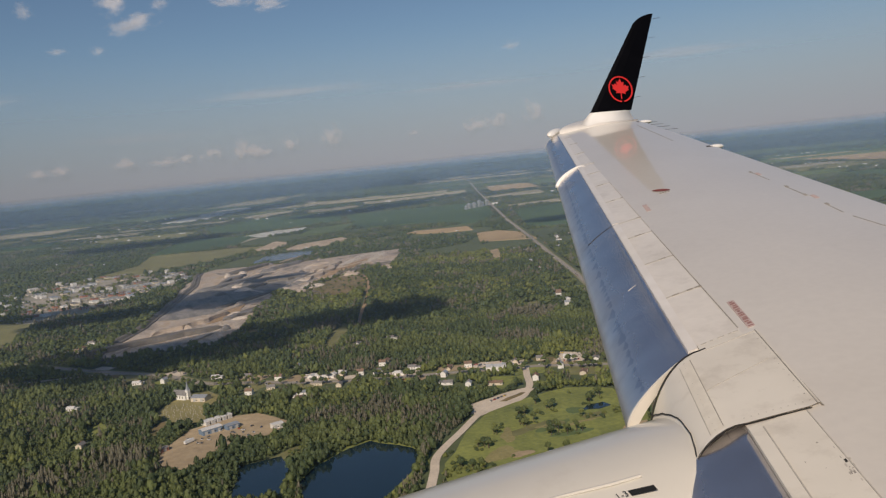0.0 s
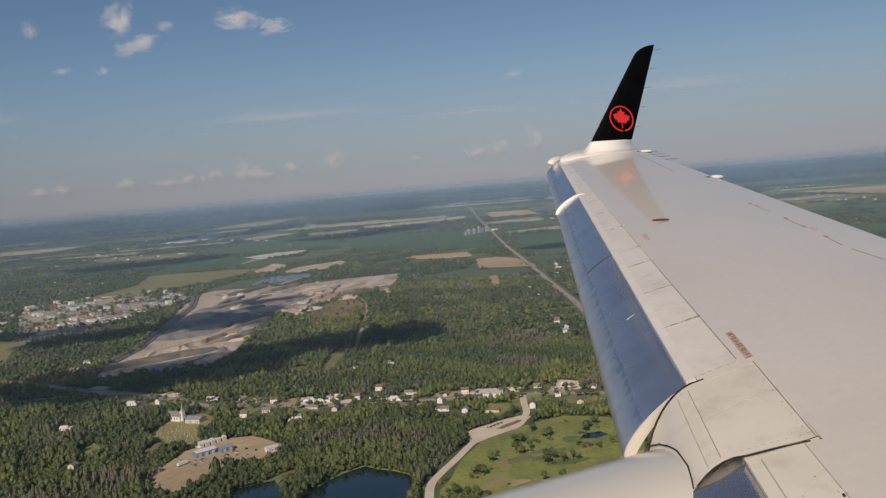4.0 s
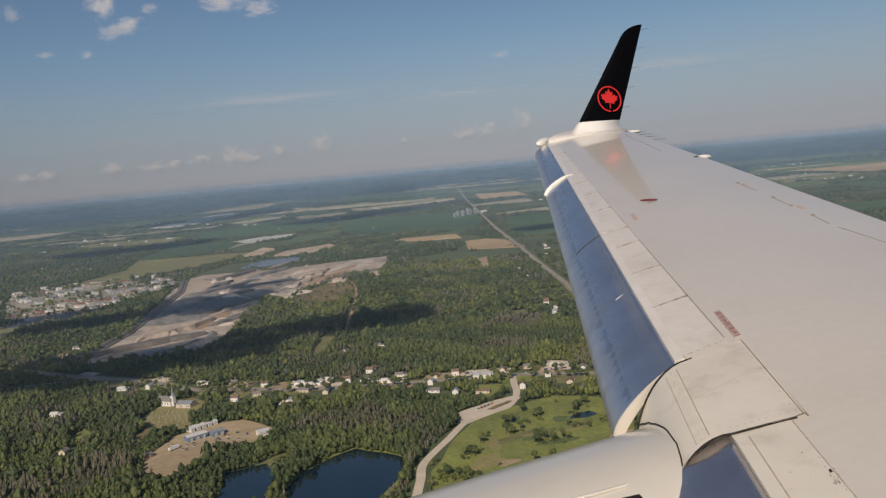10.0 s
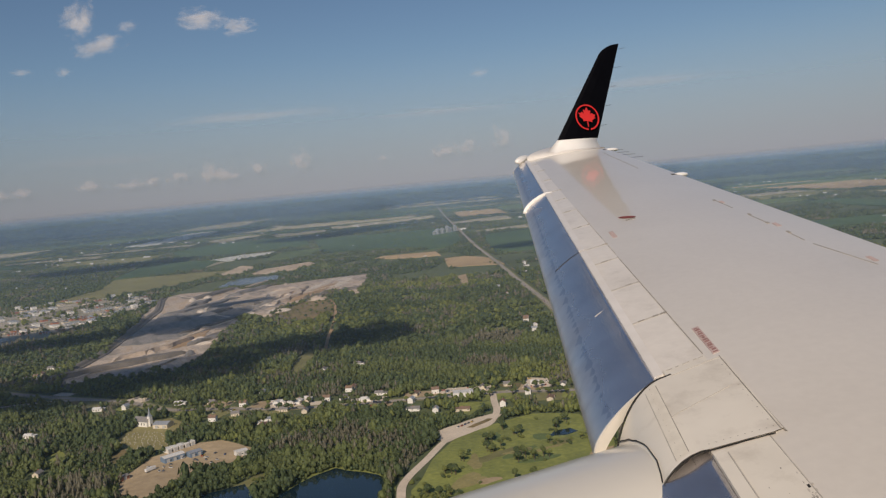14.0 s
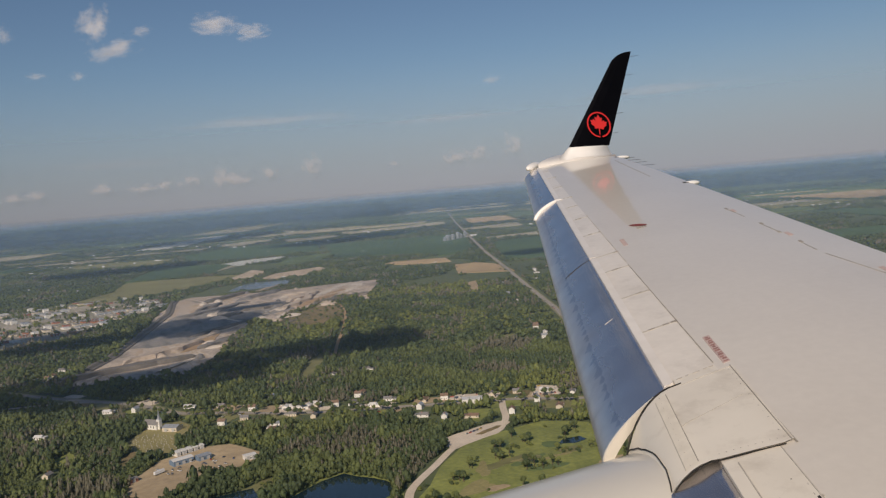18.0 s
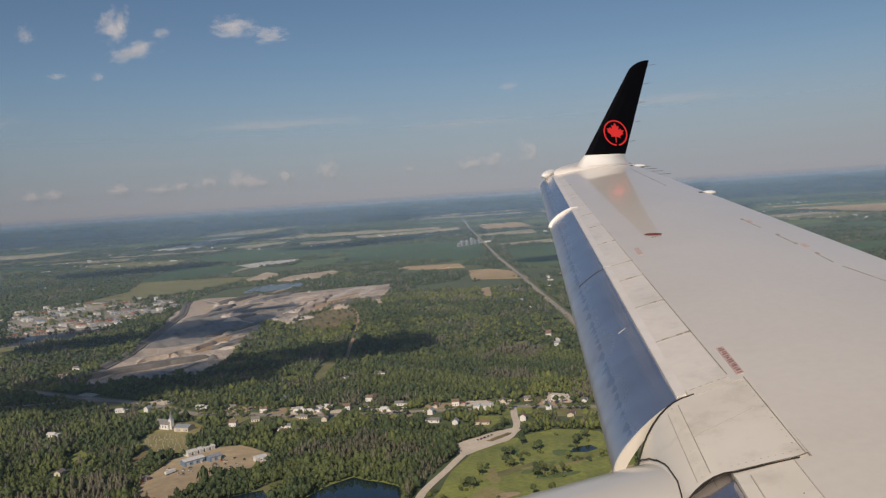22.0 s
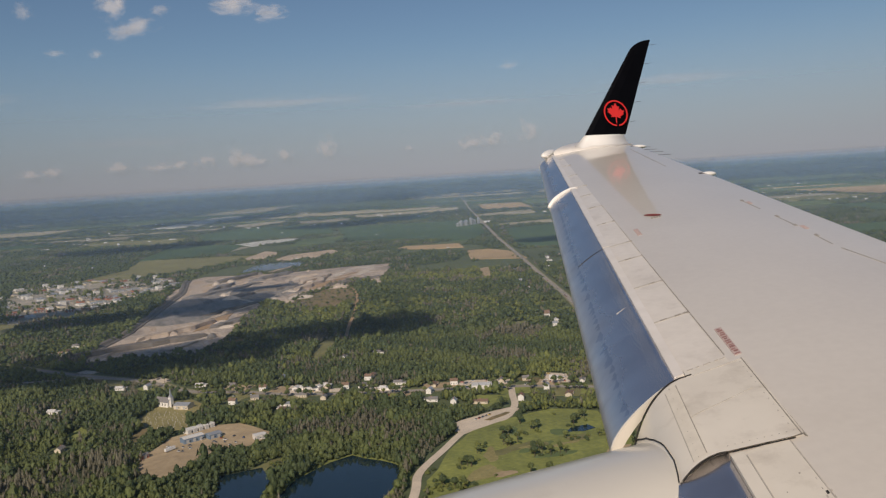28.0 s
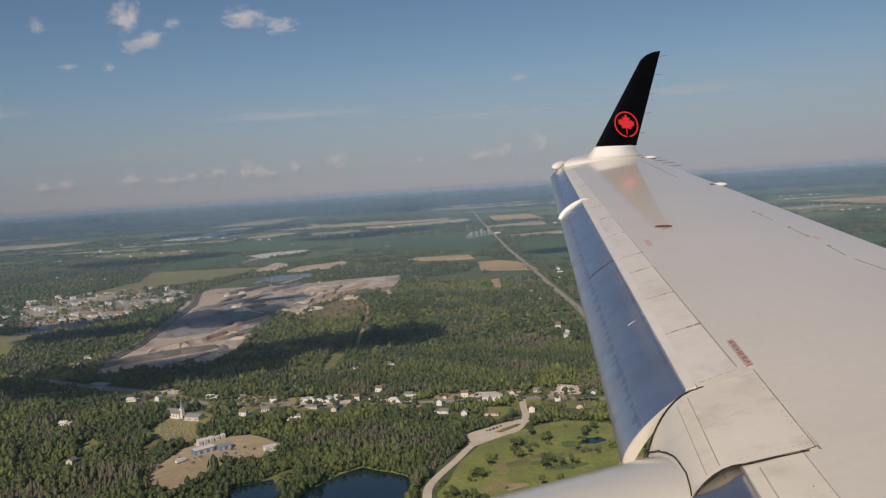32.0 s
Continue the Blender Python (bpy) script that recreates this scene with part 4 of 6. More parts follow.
for k in range(20):
    i = 1 + k % 9
    p = Vector(STREET[i]).lerp(Vector(STREET[i + 1]), (k * 0.37) % 1.0)
    q = (Vector(STREET[i + 1]) - Vector(STREET[i])).normalized()
    n = Vector((-q.y, q.x)) * (1 if k % 2 else -1)
    w_, d_ = 14 + 9 * ((k * 7) % 5) / 4, 26 + 14 * ((k * 3) % 4) / 3
    lot = [tuple(p + q * s * w_ + n * t) for s, t in ((-1, 5), (1, 5), (1, d_), (-1, d_))]
    m_, l_ = ((GRAVEL, "pale gravel lot beside the street"), (CROPOLIVE, "dry lawn beside the street"), (SAND, "bare sandy lot beside the street"), (MEADOW, "green lawn beside the street"))[k % 4]
    slab("street_lot", lot, 0.3 + 0.01 * k, m_, l_, "lot", "structure", step=10, wobble=2.5, seed=60 + k)
LANE = [(440, 905), (423, 868), (404, 825), (376, 795), (325, 775), (277, 726), (237, 682), (219, 644), (195, 595), (150, 500)]
ribbon("gravel_lane", LANE, 8, 0.6, GRAVEL, "pale gravel lane", "track", "structure")
clear_along(LANE, 18)

slab("warehouse_lawn", [(388, 893), (414, 873), (430, 877), (408, 851), (375, 836), (373, 854)], 0.45, MEADOW, "mown green lawn before the warehouse", "lawn", "structure", step=8, wobble=2)
slab("street_lot", [(478, 898), (508, 940), (526, 917), (509, 880)], 0.47, GRAVEL, "pale gravel forecourt by the crossroads", "lot", "structure", step=10, wobble=3)
slab("street_lot", [(383, 953), (406, 963), (454, 939), (447, 916), (403, 934)], 0.49, GRAVEL, "pale gravel forecourt beside the warehouse", "lot", "structure", step=10, wobble=3)
slab("street_lot", [(191, 1036), (202, 1075), (237, 1062), (225, 1023), (202, 1008)], 0.51, GRAVEL, "dusty parking ground in the village", "lot", "structure", step=10, wobble=3)
slab("street_lot", [(305, 942), (323, 966), (334, 951), (322, 929)], 0.53, SAND, "bare sandy yard in the village", "lot", "structure", step=8, wobble=2)
slab("clearing", [(262, 1218), (285, 1299), (342, 1395), (333, 1330), (286, 1231)], 0.5, CROPOLIVE, "dry grass clearing along the cut", "clearing", "structure", step=14, wobble=5)
slab("clearing", [(-65, 974), (-63, 1003), (-48, 1031), (-42, 998), (-52, 968)], 0.5, MEADOW, "bright green clearing in the wood", "clearing", "structure", step=9, wobble=4)

# near land round the lakes
slab("gravel_lot", [(308, 780), (322, 803), (362, 818), (396, 822), (405, 812), (373, 783), (318, 762)], 0.5, GRAVEL, "pale gravel parking lot", "lot", "structure", step=14, wobble=4)
slab("meadow", [(236, 660), (285, 722), (330, 768), (380, 785), (430, 790), (470, 760), (450, 664), (395, 590), (319, 520), (202, 560)], 0.3, MEADOW, "rough green meadow with scattered bushes", "meadow", "structure", step=22, wobble=7)
slab("lot_island", [(352, 793), (366, 800), (384, 808), (388, 804), (372, 794), (356, 788)], 0.9, SCRUB, "brown planted island in the lot", "lot", "structure", clear=False, step=5, wobble=1.5)
for k, (x, y, a, b) in enumerate(((300, 640, 12, 6), (345, 600, 16, 7), (405, 690, 14, 8), (425, 640, 20, 9), (280, 610, 9, 5), (360, 690, 10, 5))):
    slab("bare_patch", [(x + a * math.sin(q), y + b * math.cos(q)) for q in [6.283 * i / 9 for i in range(9)]], 0.5, (SAND, SCRUB, CROPOLIVE)[k % 3], "bare patch in the rough meadow", "meadow", "structure", clear=False, step=4, wobble=3, seed=200 + k)
for k in range(26):
    x, y = rng.uniform(235, 450), rng.uniform(560, 775)
    a, b, w_ = rng.uniform(6, 24), rng.uniform(4, 11), rng.uniform(-0.4, 1.2)
    if inside(np.array([(250, 660), (300, 715), (360, 755), (430, 770), (440, 700), (390, 610), (319, 550), (225, 580)]), [x], [y])[0]:
        shape = [(x + a * math.sin(q) * math.cos(w_) - b * math.cos(q) * math.sin(w_), y + a * math.sin(q) * math.sin(w_) + b * math.cos(q) * math.cos(w_)) for q in [6.283 * i / 9 for i in range(9)]]
        slab("meadow_patch", shape, 0.40 + 0.004 * k, (CROPOLIVE, CROPMID, DRYGRASS)[k % 3], ("patch of dry olive grass", "patch of lush green grass", "patch of straw coloured dry grass")[k % 3], "meadow", "structure", clear=False, step=4, wobble=4, seed=230 + k)
slab("meadow_pool", [(404, 712), (418, 722), (434, 720), (436, 708), (420, 703)], 0.7, WATER, "small dark pool in the meadow", "pond", "structure", clear=False, step=6, wobble=2)
slab("lake_shore", [(98, 690), (125, 738), (170, 768), (205, 776), (232, 735), (238, 700), (226, 672), (200, 640), (160, 600), (100, 590)], 0.25, MEADOW, "grassy lake shore", "meadow", "structure", clear=False, step=14, wobble=5, seed=5)
slab("lake", [(113, 691), (135, 724), (174, 754), (198, 761), (217, 732), (229, 701), (215, 678), (196, 648), (157, 610), (105, 610)], 0.45, WATER, "still dark blue lake", "lake", "structure", step=12, wobble=4, seed=6)
slab("pond", [(75, 772), (114, 775), (112, 721), (94, 680), (55, 690)], 0.45, WATER, "dark narrow lake arm", "lake", "structure", step=12, wobble=4, seed=7)
slab("gravel_yard", [(2, 826), (18, 883), (42, 925), (95, 945), (118, 938), (142, 880), (122, 852), (78, 842), (52, 826), (26, 796)], 0.5, SAND, "sandy gravel works yard", "yard", "structure", step=14, wobble=4)
slab("cemetery_lawn", [(7, 1022), (27, 1056), (45, 1090), (80, 1085), (92, 1040), (65, 1000), (60, 951), (25, 958)], 0.4, DRYGRASS, "dry cemetery lawn", "lawn", "structure", step=16, wobble=4)
slab("town_ground", [(-230, 2016), (-290, 2800), (-58, 2896), (154, 2741), (182, 2479), (13, 2193), (-95, 2018)], 0.6, TOWNGROUND, "worn paved and weedy ground of an industrial town", "lot", "structure", step=50, wobble=20)


# land passed earlier and later on the way
MORE = (
    ("sand_pit", SANDPIT, [(-720, 547), (-651, 858), (-583, 907), (-474, 868), (-334, 776), (-348, 675), (-421, 416)], "wide tan sand pit with tracks", 30, 10),
    ("quarry_floor", QUARRY, [(-1155, 2042), (-1274, 2562), (-1016, 3214), (-512, 3187), (-586, 2505), (-778, 1996), (-908, 1826)], "pale grey stone quarry behind the town", 60, 25),
    ("airfield", CROPOLIVE, [(-790, 1659), (-523, 1811), (-332, 2121), (-186, 2001), (-225, 1700), (-342, 1405), (-501, 1470)], "open green grass field", 60, 10),
    ("storage_yard", SAND, [(-522, 1010), (-504, 1153), (-418, 1165), (-332, 1150), (-240, 1140), (-269, 982), (-325, 906), (-372, 919)], "sandy storage yard with rows of goods", 30, 6),
    ("straw_field", STRAW, [(1436, 1927), (1522, 1844), (1488, 1451), (1397, 1301), (1361, 1445), (1248, 1468)], "golden cut straw field with a copse", 40, 8),
    ("straw_field", STRAW, [(1337, 1351), (1374, 1320), (1200, 936), (1065, 945), (1098, 1047), (1146, 1032), (1230, 1064), (1274, 1149), (1151, 1194)], "golden cut straw field between hedges", 40, 8),
    ("straw_field", STRAW, [(1054, 933), (1173, 870), (1104, 756), (997, 796)], "golden cut straw field between hedges", 40, 8),
)
for name, m, poly, label, step, wob in MORE:
    slab(name, poly, 0.7, m, label, "field", "structure", step=step, wobble=wob)
slab("lake", [(-298, 637), (-268, 697), (-221, 700), (-178, 677), (-161, 630), (-189, 544), (-246, 424), (-300, 439), (-314, 483)], 0.5, WATER, "dark lake in the old sand pit", "lake", "structure", step=25, wobble=6)
slab("lake", [(-122, 709), (-34, 700), (50, 690), (32, 606), (-89, 583), (-125, 630)], 0.5, WATER, "dark blue lake", "lake", "structure", step=25, wobble=6)
BACK_ROAD = [(-958, 1186), (-889, 1531), (-798, 1752), (-697, 2121), (-521, 2874)]
ribbon("road", BACK_ROAD, 10, 0.9, ASPHALT, "grey road behind the wood", "road", "structure")
clear_along(BACK_ROAD, 16)
CROSS = [(-620, 1530), (-501, 1430), (-342, 1385), (-174, 1349), (-40, 1300), (32, 1226)]
ribbon("road", CROSS, 9, 0.9, ASPHALT, "grey road past the grass field", "road", "structure")
clear_along(CROSS, 14)


# ---- woods ----
def crown_proto(seed, core, leaves, size):
    """A crown of unit size: an uneven core and leaf clumps that stand out of it."""
    r = np.random.default_rng(seed)
    V, T = [], []
    if core == 12:
        g = (1 + 5 ** 0.5) / 2
        v = np.array([(-1, g, 0), (1, g, 0), (-1, -g, 0), (1, -g, 0), (0, -1, g), (0, 1, g), (0, -1, -g), (0, 1, -g), (g, 0, -1), (g, 0, 1), (-g, 0, -1), (-g, 0, 1)]) / 1.9
        t = [(0, 11, 5), (0, 5, 1), (0, 1, 7), (0, 7, 10), (0, 10, 11), (1, 5, 9), (5, 11, 4), (11, 10, 2), (10, 7, 6), (7, 1, 8), (3, 9, 4), (3, 4, 2), (3, 2, 6), (3, 6, 8), (3, 8, 9), (4, 9, 5), (2, 4, 11), (6, 2, 10), (8, 6, 7), (9, 8, 1)]
    else:
        v = np.array([(1, 0, 0), (-1, 0, 0), (0, 1, 0), (0, -1, 0), (0, 0, 1), (0, 0, -1)], float)
        t = [(0, 2, 4), (2, 1, 4), (1, 3, 4), (3, 0, 4), (2, 0, 5), (1, 2, 5), (3, 1, 5), (0, 3, 5)]
    v = v * r.uniform(0.62, 1.0, (len(v), 1)) * 0.82
    point = r.uniform(0.15, 0.62)
    v[:, :2] *= (1 - point * np.maximum(0, v[:, 2:]))
    v[:, 2] *= np.where(v[:, 2] > 0, 1 + 0.5 * point, 1)
    V += list(v)
    T += [tuple(q) for q in t]
    for _ in range(leaves):
        n = r.normal(size=3)
        n /= np.linalg.norm(n)
        n[2] = abs(n[2]) * 0.9 - 0.25
        c = n * r.uniform(0.62, 1.02)
        c[:2] *= 1 - point * max(0.0, c[2])
        c[2] *= 1 + 0.5 * point if c[2] > 0 else 1
        a = np.cross(n, r.normal(size=3))
        a /= np.linalg.norm(a) + 1e-6
        b = np.cross(n, a) + n * r.uniform(-0.6, 0.6)
        s = size * r.uniform(0.6, 1.3)
        i = len(V)
        V += [c + a * s, c - a * s * 0.6 + b * s * 0.8, c - a * s * 0.5 - b * s * 0.8 + n * s * 0.3]
        T.append((i, i + 1, i + 2))
    return np.array(V), np.array(T)


def wood(name, protos, xy, width, height, base, material, label):
    """One mesh of many crowns."""
    if not len(xy):
        return None
    allv, allt, start = [], [], 0
    which = rng.integers(0, len(protos), len(xy))
    pos, k = gp_all(xy[:, 0], xy[:, 1], base)
    for q, (V, T) in enumerate(protos):
        sel = np.where(which == q)[0]
        if not len(sel):
            continue
        a = rng.random(len(sel)) * 6.283
        ca, sa = np.cos(a)[:, None], np.sin(a)[:, None]
        w, h = (width[sel])[:, None], (height[sel])[:, None]
        X = (V[None, :, 0] * ca - V[None, :, 1] * sa) * w
        Y = (V[None, :, 0] * sa + V[None, :, 1] * ca) * w
        Z = V[None, :, 2] * h
        P = np.stack((X, Y, Z), axis=2) + pos[sel][:, None, :]
        allv.append(P.reshape(-1, 3))
        idx = T[None] + (np.arange(len(sel)) * len(V))[:, None, None] + start
        allt.append(idx.reshape(-1, 3))
        start += len(sel) * len(V)
    v, t = np.concatenate(allv), np.concatenate(allt)
    me = bpy.data.meshes.new(name)
    me.vertices.add(len(v))
    me.vertices.foreach_set("co", v.astype(np.float32).ravel())
    me.loops.add(len(t) * 3)
    me.loops.foreach_set("vertex_index", t.astype(np.int32).ravel())
    me.polygons.add(len(t))
    me.polygons.foreach_set("loop_start", np.arange(0, len(t) * 3, 3, dtype=np.int32))
    me.update(calc_edges=True)
    me.materials.append(material)
    ob = new(name, me)
    tagged(ob, label, "wood", "", "stuff")
    return ob


def scatter(d0, d1, a0, a1, spacing, jitter=0.45):
    """Points on a jittered grid within a fan of the plan."""
    n = int(2 * d1 / spacing) + 1
    gx, gy = np.meshgrid(np.arange(n) * spacing - d1, np.arange(n // 2 + 2) * spacing)
    x = gx.ravel() + rng.uniform(-jitter, jitter, gx.size) * spacing
    y = gy.ravel() + rng.uniform(-jitter, jitter, gx.size) * spacing
    d, a = np.hypot(x, y), np.degrees(np.arctan2(x, y))
    ok = (d > d0) & (d < d1) & (a > a0) & (a < a1)
    return np.stack((x[ok], y[ok]), axis=1)


def free(xy, polys, margin=14):
    ok = np.ones(len(xy), bool)
    for poly in polys:
        lo, hi = poly.min(axis=0), poly.max(axis=0)
        near = np.where(ok & (xy[:, 0] > lo[0]) & (xy[:, 0] < hi[0]) & (xy[:, 1] > lo[1]) & (xy[:, 1] < hi[1]))[0]
        if len(near):
            ok[near[inside(poly, xy[near, 0], xy[near, 1])]] = False
        # a strip of low growth on the open land's near edge
        if hi[1] < 1500 and margin:
            d = np.hypot(xy[:, 0], xy[:, 1])
            bx, by = xy[:, 0] * (1 + margin / d), xy[:, 1] * (1 + margin / d)
            near = np.where(ok & (bx > lo[0]) & (bx < hi[0]) & (by > lo[1]) & (by < hi[1]))[0]
            if len(near):
                ok[near[inside(poly, bx[near], by[near])]] = False
    return xy[ok]


def wave(xy, size, seed):
    """A slow random field over the plan, about 0 to 1."""
    r = np.random.default_rng(seed)
    s = np.zeros(len(xy))
    for k in range(7):
        a, f = r.random() * 6.283, r.uniform(0.5, 1.9) / size
        s += np.sin((xy[:, 0] * math.cos(a) + xy[:, 1] * math.sin(a)) * f * 6.283 + r.random() * 6.283)
    return 0.5 + s / 6.5


NEARP = [crown_proto(100 + k, 12, 17, 0.40) for k in range(10)]
MIDP = [crown_proto(200 + k, 6, 12, 0.42) for k in range(8)]
FARP = [crown_proto(300 + k, 6, 4, 0.5) for k in range(6)]
THINP = [crown_proto(400 + k, 6, 22, 0.26) for k in range(6)]
LABELS = ["dark green woodland crowns", "green mixed woodland crowns", "bright green young woodland", "grey brown bare trees in the wood"]


def plant(xy, protos, size, tall, sink, shift=0):
    n1, n2, n3, n4 = wave(xy, 170, 11), wave(xy, 420, 12), wave(xy, 90, 13), wave(xy, 260, 14)
    pick = np.where(n1 + 0.5 * n3 + 0.20 * rng.standard_normal(len(xy)) > 0.80, 1, 0)
    pick = np.where(n2 + 0.25 * n3 + 0.16 * rng.standard_normal(len(xy)) > 1.02, 2, pick)
    pick = np.where((n4 * 0.75 + n3 * 0.35 + 0.16 * rng.standard_normal(len(xy))) < 0.25, 3, pick)
    grown = 0.66 + 0.60 * wave(xy, 130, 15)
    for q in range(4):
        p = xy[pick == q]
        u = np.clip(np.exp(rng.normal(-0.06, 0.30, len(p))), 0.45, 1.75) * grown[pick == q]
        if q == 3:
            wood("forest_canopy", THINP if protos is NEARP else protos, p, size * 0.55 * u, tall * 1.2 * u, sink * u, FOREST[3], LABELS[3])
        else:
            wood("forest_canopy", protos, p, size * u, tall * u * rng.uniform(0.75, 1.30, len(p)), sink * u * rng.uniform(0.8, 1.2, len(p)), FOREST[max(0, q - shift)], LABELS[max(0, q - shift)])


# ---- haze over the land, imitated by tinted translucent rings ----
def tinted_haze_ring(radius, strength, low, high, tone):
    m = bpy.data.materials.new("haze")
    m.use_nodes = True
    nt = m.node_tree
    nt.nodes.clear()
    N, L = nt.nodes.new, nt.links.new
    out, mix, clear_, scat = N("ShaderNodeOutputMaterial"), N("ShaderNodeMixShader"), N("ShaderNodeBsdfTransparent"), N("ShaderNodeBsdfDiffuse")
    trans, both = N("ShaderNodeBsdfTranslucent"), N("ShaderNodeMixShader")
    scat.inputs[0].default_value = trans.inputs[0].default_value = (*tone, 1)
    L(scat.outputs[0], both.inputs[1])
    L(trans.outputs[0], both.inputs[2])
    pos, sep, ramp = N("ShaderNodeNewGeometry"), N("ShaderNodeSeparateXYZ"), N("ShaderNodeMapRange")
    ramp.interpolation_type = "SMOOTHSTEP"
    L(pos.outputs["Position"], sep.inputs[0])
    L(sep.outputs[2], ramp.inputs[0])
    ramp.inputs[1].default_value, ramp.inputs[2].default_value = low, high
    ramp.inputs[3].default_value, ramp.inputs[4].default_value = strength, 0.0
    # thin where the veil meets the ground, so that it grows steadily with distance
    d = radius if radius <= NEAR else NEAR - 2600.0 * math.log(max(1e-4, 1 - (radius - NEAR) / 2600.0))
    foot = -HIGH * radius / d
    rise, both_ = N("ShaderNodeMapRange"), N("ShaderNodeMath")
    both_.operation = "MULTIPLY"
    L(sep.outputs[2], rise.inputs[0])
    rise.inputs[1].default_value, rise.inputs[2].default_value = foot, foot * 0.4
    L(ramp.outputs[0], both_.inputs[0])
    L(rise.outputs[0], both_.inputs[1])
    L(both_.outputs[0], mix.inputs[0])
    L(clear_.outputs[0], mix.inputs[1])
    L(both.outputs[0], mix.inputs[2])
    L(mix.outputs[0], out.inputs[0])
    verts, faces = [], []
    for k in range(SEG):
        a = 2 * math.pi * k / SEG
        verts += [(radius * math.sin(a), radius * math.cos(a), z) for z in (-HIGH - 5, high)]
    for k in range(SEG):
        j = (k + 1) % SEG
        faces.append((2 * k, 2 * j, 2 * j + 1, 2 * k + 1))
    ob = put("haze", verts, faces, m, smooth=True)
    tagged(ob, "tinted translucent ring imitating haze over land and low sky", "haze", "", "structure")
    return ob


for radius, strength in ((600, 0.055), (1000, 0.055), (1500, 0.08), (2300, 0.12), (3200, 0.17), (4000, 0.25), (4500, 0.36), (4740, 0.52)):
    tinted_haze_ring(radius, strength, -0.006 * radius, 0.006 * radius, (0.325, 0.45, 0.62) if radius < 2400 else (0.30, 0.455, 0.65))
# the outermost ring puts a mauve haze tint over the low sky
tinted_haze_ring(4806, 0.78, 20, 820, (0.425, 0.485, 0.655))


# ---- buildings ----
def wallmat(name, c):
    return mat(name, c, 0.8, 0, 0.08, 0.6)


WHITEW = wallmat("white_siding", (0.70, 0.68, 0.64))
CREAMW = wallmat("cream_siding", (0.58, 0.51, 0.40))
BRICKW = wallmat("red_brick", (0.34, 0.15, 0.10))
GREYW = wallmat("grey_cladding", (0.38, 0.38, 0.38))
BLUEW = wallmat("blue_cladding", (0.14, 0.20, 0.28))
ROOFG = mat("grey_shingles", (0.20, 0.19, 0.185), 0.85, 0, 0.2, 0.5)
ROOFB = mat("brown_shingles", (0.20, 0.135, 0.095), 0.85, 0, 0.2, 0.5)
ROOFW = mat("white_roof_sheet", (0.62, 0.61, 0.59), 0.5, 0, 0.08, 1.5)
ROOFM = mat("pale_metal_roof", (0.48, 0.50, 0.52), 0.4, 0.5, 0.1, 1.0)
PANE = mat("window_glass", (0.02, 0.025, 0.03), 0.08, 0, 0.2, 0.5)
DOORM = mat("dark_door", (0.10, 0.07, 0.05), 0.6)
STEEL = mat("galvanised_steel", (0.55, 0.56, 0.57), 0.35, 0.8, 0.08, 1.0)
TYRE = mat("tyre_rubber", (0.02, 0.02, 0.02), 0.9)
CARS = [mat("car_paint_" + n, c, 0.3, 0, 0.04, 0.5, coat=0.6) for n, c in (("white", (0.75, 0.75, 0.74)), ("red", (0.45, 0.04, 0.03)), ("blue", (0.05, 0.10, 0.25)), ("grey", (0.22, 0.22, 0.23)), ("yellow", (0.62, 0.42, 0.05)))]
STONE = mat("grave_stone", (0.40, 0.38, 0.34), 0.8, 0, 0.15, 0.3)


def boxpart(name, a, b, material, parent, label=""):
    bm = bmesh.new()
    box(bm, *a, *b)
    return part(name, bm, material, parent, label)


def gable(name, w, d, z, rise, over, material, parent):
    """A pitched roof with thickness over a plan w by d."""
    bm = bmesh.new()
    t = 0.25
    x, y = w / 2 + over, d / 2 + over
    loft(bm, [[(sx, -y, z - 0.1), (sx, 0, z + rise), (sx, y, z - 0.1), (sx, y, z - 0.1 + t), (sx, 0, z + rise + t), (sx, -y, z - 0.1 + t)] for sx in (-x, x)], closed=True)
    return part(name, bm, material, parent)


def house(w, d, h, rise, wm, rm, wing_=False):
    e = empty("house")
    w, d, h = 0.84 * w, 0.84 * d, 0.92 * h
    bm = bmesh.new()
    loft(bm, [[(sx, -d / 2, -0.5), (sx, d / 2, -0.5), (sx, d / 2, h), (sx, 0, h + rise), (sx, -d / 2, h)] for sx in (-w / 2, w / 2)], closed=True)
    part("wall", bm, wm, e)
    gable("roof", w, d, h, rise, 0.5, rm, e)
    boxpart("chimney", (w * 0.2, 0.3, h), (w * 0.2 + 0.8, 1.0, h + rise + 0.9), BRICKW, e)
    boxpart("door", (-0.5, -d / 2 - 0.06, 0), (0.5, -d / 2 + 0.05, 2.1), DOORM, e)
    for sx in (-0.34, 0.3):
        for side in (-1, 1):
            win = boxpart("window", (w * sx - 0.7, side * d / 2 - 0.05, 0.9), (w * sx + 0.7, side * d / 2 + 0.05, 2.2), WHITEW, e)
            boxpart("pane", (w * sx - 0.58, side * d / 2 - 0.08, 1.0), (w * sx + 0.58, side * d / 2 + 0.08, 2.1), PANE, win)
    if wing_:
        boxpart("garage", (w / 2 - 0.2, -d / 2 - 1, -0.5), (w / 2 + 5.5, d / 2 - 1, 2.7), wm, e)
        boxpart("garage_roof", (w / 2 - 0.3, -d / 2 - 1.4, 2.7), (w / 2 + 5.9, d / 2 - 0.6, 3.0), rm, e)
        boxpart("garage_door", (w / 2 + 1, -d / 2 - 1.06, 0), (w / 2 + 4.6, -d / 2 - 0.95, 2.3), WHITEW, e)
    return e


